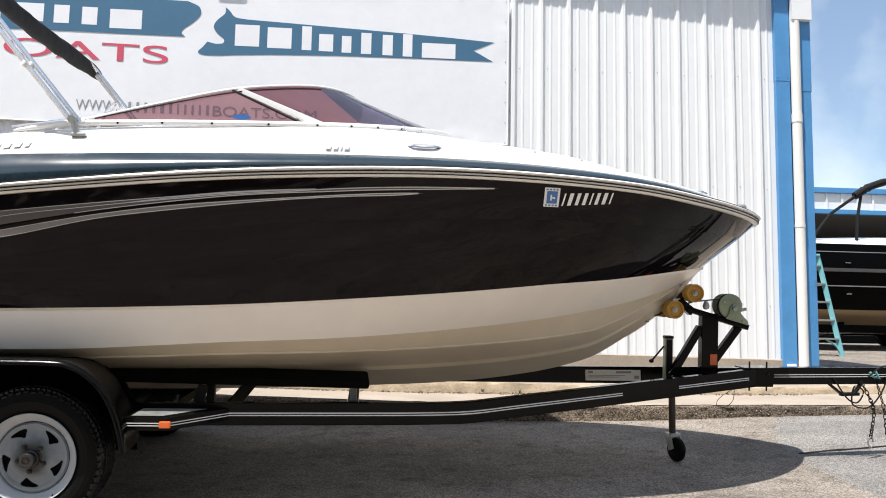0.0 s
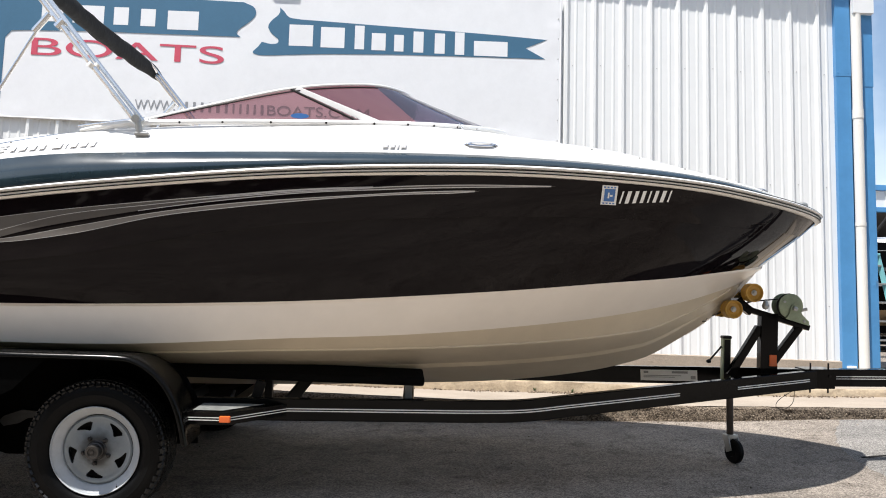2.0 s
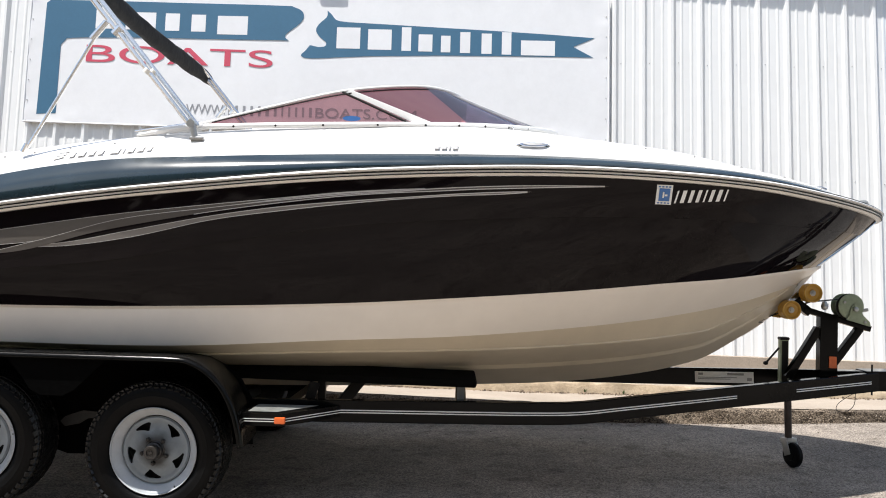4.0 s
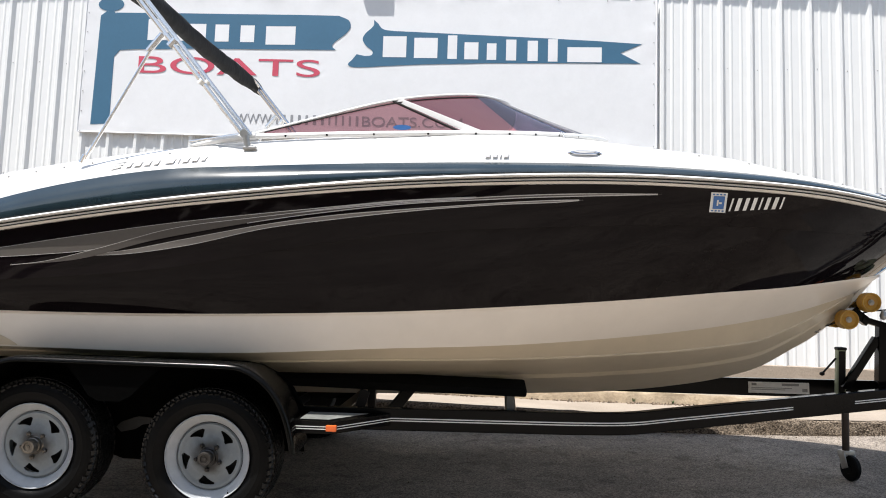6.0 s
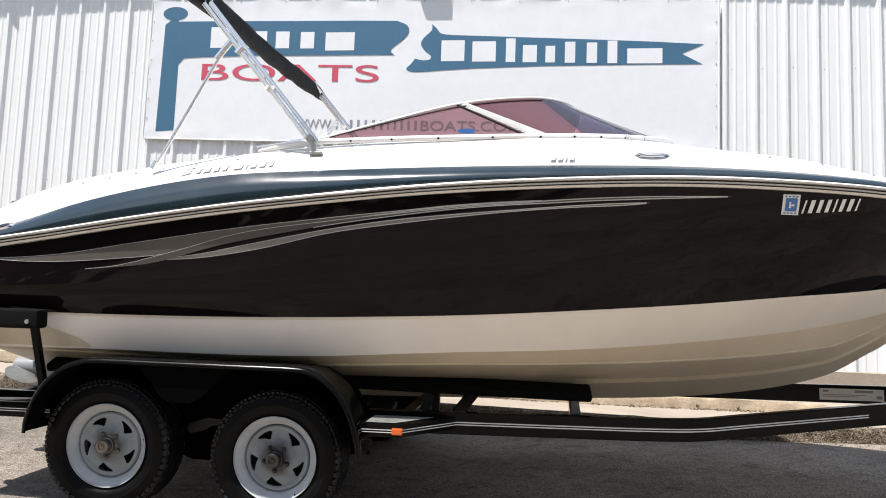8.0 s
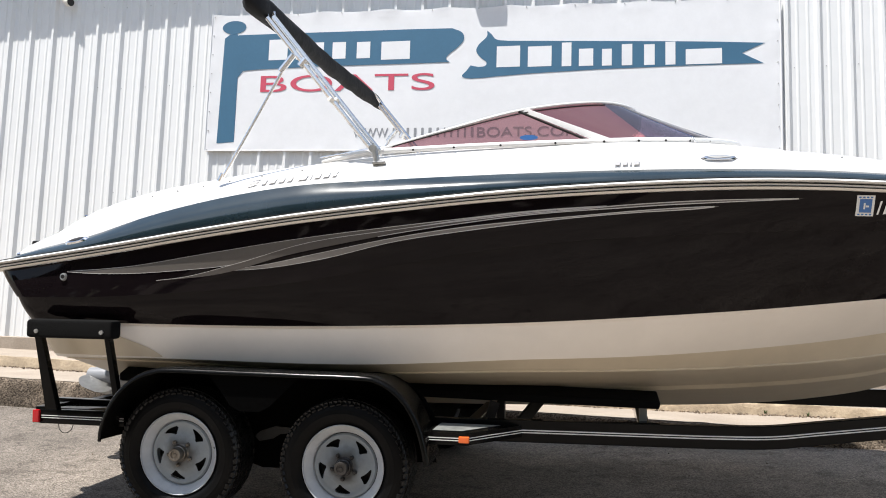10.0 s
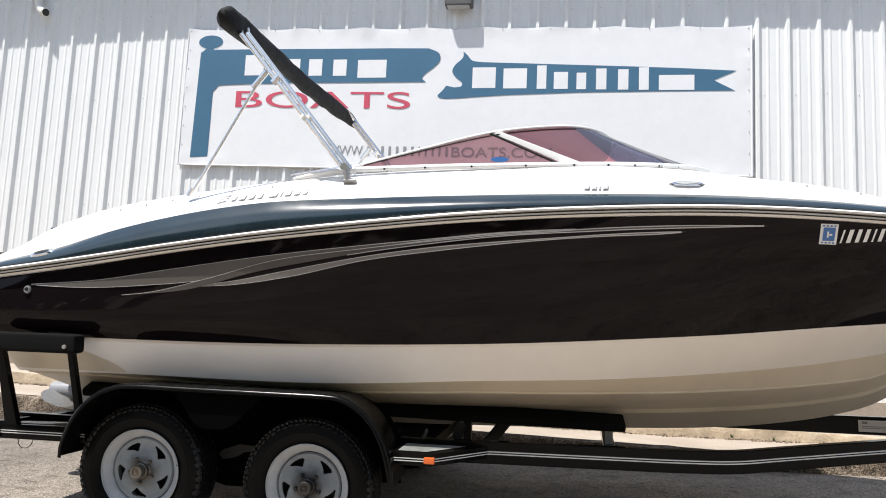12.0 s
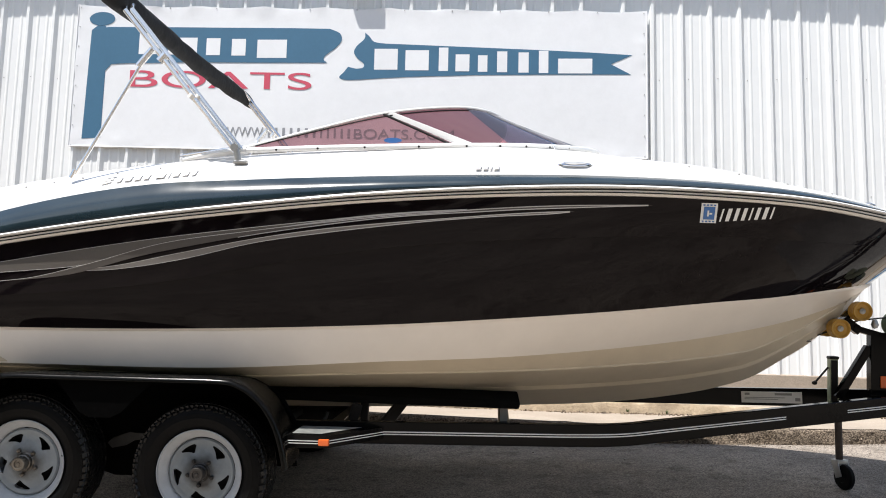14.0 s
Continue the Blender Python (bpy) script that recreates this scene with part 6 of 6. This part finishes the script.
def loft_side(z_low, z_high, y_low, y_high, x0=-3.3, x1=3.3):
    bm = bmesh.new()
    for side in (1, -1):
        rows = []
        for i in range(33):
            u = i / 32
            x = lerp(x0, x1, u)
            taper = 1 - max(0, (u - 0.45) / 0.55) ** 2.2
            rows.append([(x, -side * lerp(y_low, y_high, k / 4) * taper, lerp(z_low, z_high, k / 4) + 0.25 * max(0, u - 0.4) ** 2) for k in range(5)])
        sheet(bm, rows)
    bmesh.ops.remove_doubles(bm, verts=bm.verts, dist=1e-5)
    return bm


# hull and rub rail colours darkened to carry the shade on this boat
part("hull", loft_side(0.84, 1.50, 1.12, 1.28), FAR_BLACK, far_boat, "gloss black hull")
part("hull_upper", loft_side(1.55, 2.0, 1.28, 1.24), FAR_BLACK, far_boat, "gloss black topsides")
part("rub_rail", loft_side(1.50, 1.56, 1.30, 1.31), LAMP_BODY, far_boat, "silver rub rail")
part("pinstripe", loft_side(1.245, 1.262, 1.225, 1.229), BADGE, far_boat, "thin grey stripe")
part("pinstripe", loft_side(1.85, 1.862, 1.256, 1.258), BADGE, far_boat, "thin grey stripe")
part("bottom", loft_side(0.45, 0.84, 0.1, 1.12), TAN, far_boat, "tan hull bottom")
bm = bmesh.new()
rows = []
for i in range(33):
    u = i / 32
    taper = 1 - max(0, (u - 0.45) / 0.55) ** 2.2
    rows.append([(lerp(-3.3, 3.3, u), 1.24 * taper * math.sin(a), 2.0 + 0.25 * max(0, u - 0.4) ** 2 + 0.26 * math.cos(a) * (0.4 + 0.6 * math.sin(math.pi * min(1, 0.1 + u)))) for a in np.linspace(-math.pi / 2, math.pi / 2, 13)])
sheet(bm, rows)
part("cover", bm, GEL_WHITE, far_boat, "white deck and cover", 60)
part("transom", boxed((-3.32, -1.2, 0.5), (-3.28, 1.2, 2.0)), GEL_BLACK, far_boat)
for x in (-2.95, -2.2):
    for k in range(2):
        part("deck_fitting", boxed((x + 0.5, -1.30, 1.10 + 0.55 * k), (x + 0.6, -1.22, 1.12 + 0.55 * k), 0.004), STEEL, far_boat)
for y in (-1.15, 1.15):
    part("tower_leg", tubed([(-3.05, y, 2.0), (-2.6, y * 0.98, 2.55), (-2.05, y * 0.92, 2.92)], 0.028, 8), IRON, far_boat, "black tower leg")
    part("tower_leg", tubed([(-2.15, y, 2.0), (-2.08, y * 0.95, 2.5), (-1.98, y * 0.92, 2.90)], 0.028, 8), IRON, far_boat, "black tower leg")
bm = bmesh.new()
f = along([(-2.1, -1.06, 2.90), (-1.75, -1.06, 3.10), (-1.2, -1.06, 3.22), (0.2, -1.06, 3.25)])
tube(bm, [f(3 * i / 24) for i in range(25)], [0.07 + 0.02 * noise.noise((i * 0.9, 0, 3)) for i in range(25)], 10)
part("canvas_roll", bm, CANVAS, far_boat, "black rolled canvas")
far_trailer = thing("far_trailer", "black trailer under the parked boat", "trailer", pose(9.3, 6.9, 0.80))
for y in (-0.95, 0.95):
    part("rail", boxed((-3.4, y - 0.04, 0.44), (3.8, y + 0.04, 0.58), 0.006), FRAME_BLACK, far_trailer)
for x in (-2.2, -0.4, 1.4):
    part("cross_member", boxed((x, -0.95, 0.44), (x + 0.08, 0.95, 0.54)), FRAME_BLACK, far_trailer)
    part("support", boxed((x - 0.03, -0.6, 0.50), (x + 0.08, -0.5, 0.66)), FRAME_BLACK, far_trailer)
for x in (-0.2, 0.6):
    for y in (-1.05, 1.05):
        part("tyre", lathe(bmesh.new(), [(0.0, -0.1), (0.26, -0.1), (0.33, -0.07), (0.33, 0.07), (0.26, 0.1), (0, 0.1)], (x, y, 0.52), "y", 24), RUBBER, far_trailer)

ladder = thing("stepladder", "pale green fibreglass stepladder standing on the asphalt", "ladder", pose(5.56, 4.0, 0.80))
for x0, x1, name in ((-0.28, -0.08, "rail"), (0.28, 0.08, "rail")):
    bm = bmesh.new()
    beam(bm, (x0, 0, 0), (x1, 0.30, 1.62), 0.045, 0.07)
    part(name, bm, LADDER, ladder)
    bm = bmesh.new()
    beam(bm, (x0 * 1.02, 0.75, 0), (x1, 0.36, 1.60), 0.03, 0.04)
    part("rear_rail", bm, LADDER, ladder)
for k in range(5):
    u = (k + 1) / 5.6
    w = lerp(0.28, 0.08, u)
    part("tread", boxed((-w, 0.3 * u - 0.045, 1.62 * u - 0.015), (w, 0.3 * u + 0.045, 1.62 * u + 0.012), 0.004), GALV, ladder, "grey aluminium tread")
part("top_cap", boxed((-0.10, 0.24, 1.60), (0.10, 0.40, 1.64), 0.01), LADDER, ladder)
for sx in (-1, 1):
    bm = bmesh.new()
    f = along([(0.265 * sx, 0.01, 0.05), (0.20 * sx, 0.03, 0.18), (0.06 * sx, 0.05, 0.275)])
    tube(bm, [f(2 * i / 10) for i in range(11)], 0.016, 8)
    part("foot_brace", bm, LADDER, ladder)

# tar-filled crack across the asphalt
bm = bmesh.new()
rows = []
for i in range(60):
    u = i / 59
    x = lerp(1.28, 3.9, u)
    y = -3.56 + 0.17 * (x - 1.28) - 0.01 * (x - 1.28) ** 2 + 0.03 * noise.noise((x * 2.5, 1, 0))
    w = 0.019 + 0.010 * noise.noise((x * 6, 5, 0))
    rows.append([(x, y + d * w, lot(x, y + d * w) + 0.012 * noise.noise((x * 0.6, y * 0.6, 0)) + 0.006) for d in (-1, 0, 1)])
sheet(bm, rows)
tagged(mesh_object("tar_seam", bm, TAR), "dark tar-filled crack in the asphalt", "crack", kind="structure")


# newer grey asphalt at the front of the trailer
bm = bmesh.new()
patch_edge = curve((-4.95, 1.15), (-4.2, 1.17), (-3.7, 1.20), (-3.2, 1.32), (-2.7, 1.53), (-2.26, 1.80))
rows = []
for i in range(60):
    y = lerp(-4.95, -2.26, i / 59)
    row = []
    for k in range(16):
        u = (k / 15) ** 2
        x = lerp(patch_edge(y) + 0.035 * noise.noise((y * 5, 3, 0)) + 0.02 * noise.noise((y * 17, 8, 0)), 4.6, u)
        row.append((x, y, lot(x, y) + 0.012 * noise.noise((x * 0.6, y * 0.6, 0)) + (0.004 if k else -0.002)))
    rows.append(row)
sheet(bm, rows)
tagged(mesh_object("road_patch", bm, PATCH, 60), "greyer patch of newer asphalt by the tongue", "road", kind="structure")
# weeds in the joint of the walk
def weed(x, y, z, n, h):
    w = thing("weed", "small green weed in the sidewalk joint", "weed", pose(x, y, z), "weeds in the sidewalk joint")
    rng = random.Random(int(x * 1000))
    for k in range(n):
        a, l = rng.uniform(0, 6.28), h * rng.uniform(0.5, 1)
        bm = bmesh.new()
        rows = []
        for i in range(5):
            u = i / 4
            c = Vector((math.cos(a) * l * 0.5 * u * u, math.sin(a) * l * 0.5 * u * u, l * u))
            t = Vector((-math.sin(a), math.cos(a), 0)) * 0.007 * (1 - u) ** 0.6
            rows.append([c - t, c, c + t])
        sheet(bm, rows)
        part("blade", bm, LEAF, w)


for x, n, h in ((-0.47, 9, 0.06), (-0.13, 7, 0.05), (-5.2, 6, 0.04), (1.3, 5, 0.035)):
    weed(x, STEP_Y - 0.015, step_low(x) - 0.005, n, h)


# ---- loose stones, pebbles in the curb, dirt in the joints ----
ICO = bmesh.new()
bmesh.ops.create_icosphere(ICO, subdivisions=1, radius=1)
ICO_V = np.array([v.co[:] for v in ICO.verts])
ICO_F = np.array([[v.index for v in f.verts] for f in ICO.faces])
ICO.free()


def stones(name, mat, places, label, category):
    """Many small uneven stones as one mesh; places: rows of x, y, z, size."""
    rng = np.random.default_rng(7)
    vs, fs = [], []
    for k, (x, y, z, r) in enumerate(places):
        v = ICO_V * (1 + 0.25 * rng.standard_normal((len(ICO_V), 1))) * (r * rng.uniform(0.6, 1.3, 3))
        vs.append(v + (x, y, z))
        fs.append(ICO_F + k * len(ICO_V))
    me = bpy.data.meshes.new(name)
    me.from_pydata(np.concatenate(vs).tolist(), [], np.concatenate(fs).tolist())
    me.materials.append(mat)
    return tagged(new(name, me), label, category, kind="stuff")


def island_tint(name, dark, light):
    m = bpy.data.materials.new(name)
    m.use_nodes = True
    n, l = m.node_tree.nodes, m.node_tree.links
    g, r = n.new("ShaderNodeNewGeometry"), n.new("ShaderNodeValToRGB")
    r.color_ramp.elements[0].color, r.color_ramp.elements[1].color = (*dark, 1), (*light, 1)
    l.new(g.outputs["Random Per Island"], r.inputs[0])
    l.new(r.outputs[0], n["Principled BSDF"].inputs["Base Color"])
    n["Principled BSDF"].inputs["Roughness"].default_value = 0.9
    return m


GRAVEL = island_tint("mixed_gravel", (0.10, 0.08, 0.06), (0.30, 0.25, 0.195))
rng = random.Random(3)
rows = []
for k in range(900):
    x = rng.uniform(-9.5, 2.9)
    u = rng.random() ** 0.8
    z = lerp(lot(x, CURB_Y) - 0.01, walk_top(x) - 0.01, u)
    rows.append((x, CURB_Y - 0.024 * (1 - u) + rng.uniform(0.0, 0.008), z, rng.uniform(0.003, 0.007)))
stones("curb_pebbles", GRAVEL, rows, "brown pebbles exposed in the worn curb face", "pebbles")
rows = []
for k in range(1000):
    x = rng.uniform(-9.5, 4.0)
    if rng.random() < 0.55:
        y = CURB_Y - 0.03 - abs(rng.gauss(0, 0.06))
    else:
        y = rng.uniform(-7.0, -2.3)
    rows.append((x, y, lot(x, y) + 0.004 + 0.012 * noise.noise((x * 0.6, y * 0.6, 0)), rng.uniform(0.002, 0.006)))
stones("loose_gravel", GRAVEL, rows, "loose gravel scattered on the asphalt", "gravel")
rows = []
for k in range(2600):
    x = rng.uniform(-9.5, 2.6)
    clump = noise.noise((x * 1.7, 2, 0)) + 0.6 * noise.noise((x * 6, 8, 0))
    if clump < -0.05 and rng.random() < 0.75:
        continue
    y = STEP_Y - abs(rng.gauss(0, 0.05))
    rows.append((x, y, lerp(walk_top(x), step_low(x), (y - CURB_Y) / (STEP_Y - CURB_Y)) + 0.003, rng.uniform(0.004, 0.012)))
stones("joint_debris", island_tint("dry_debris", (0.07, 0.05, 0.035), (0.30, 0.23, 0.16)), rows, "dry dirt and debris along the sidewalk step", "debris")

# dense unseen woods, added behind the camera to block low sky and darken reflections
rng = np.random.default_rng(11)
N = 9000
cx, cz = rng.uniform(-45, 40, N), rng.random(N) ** 0.8
crown = np.array([10.5 + 2.2 * noise.noise((x * 0.16, 3, 0)) + 1.2 * noise.noise((x * 0.6, 9, 0)) for x in cx])
ctr = np.stack([cx, -23 - 3.5 * rng.random(N) + 2.0 * np.sin(cz * 3), -0.6 + cz * crown], 1)
quad = np.array([(-1, -1), (1, -1), (1, 1), (-1, 1)]) * 0.5
ax1 = rng.standard_normal((N, 3))
ax1 /= np.linalg.norm(ax1, axis=1, keepdims=True)
ax2 = np.cross(ax1, rng.standard_normal((N, 3)))
ax2 /= np.linalg.norm(ax2, axis=1, keepdims=True)
size = rng.uniform(0.45, 1.1, N)
verts = (ctr[:, None, :] + size[:, None, None] * (quad[None, :, :1] * ax1[:, None, :] + quad[None, :, 1:] * ax2[:, None, :])).reshape(-1, 3)
me = bpy.data.meshes.new("woods")
me.from_pydata(verts.tolist(), [], np.arange(4 * N).reshape(-1, 4).tolist())
me.materials.append(island_tint("woodland_leaf", (0.025, 0.045, 0.015), (0.08, 0.12, 0.035)))
tagged(new("woods", me), "dense dark green woods added out of view to block low sky", "woods", kind="stuff")
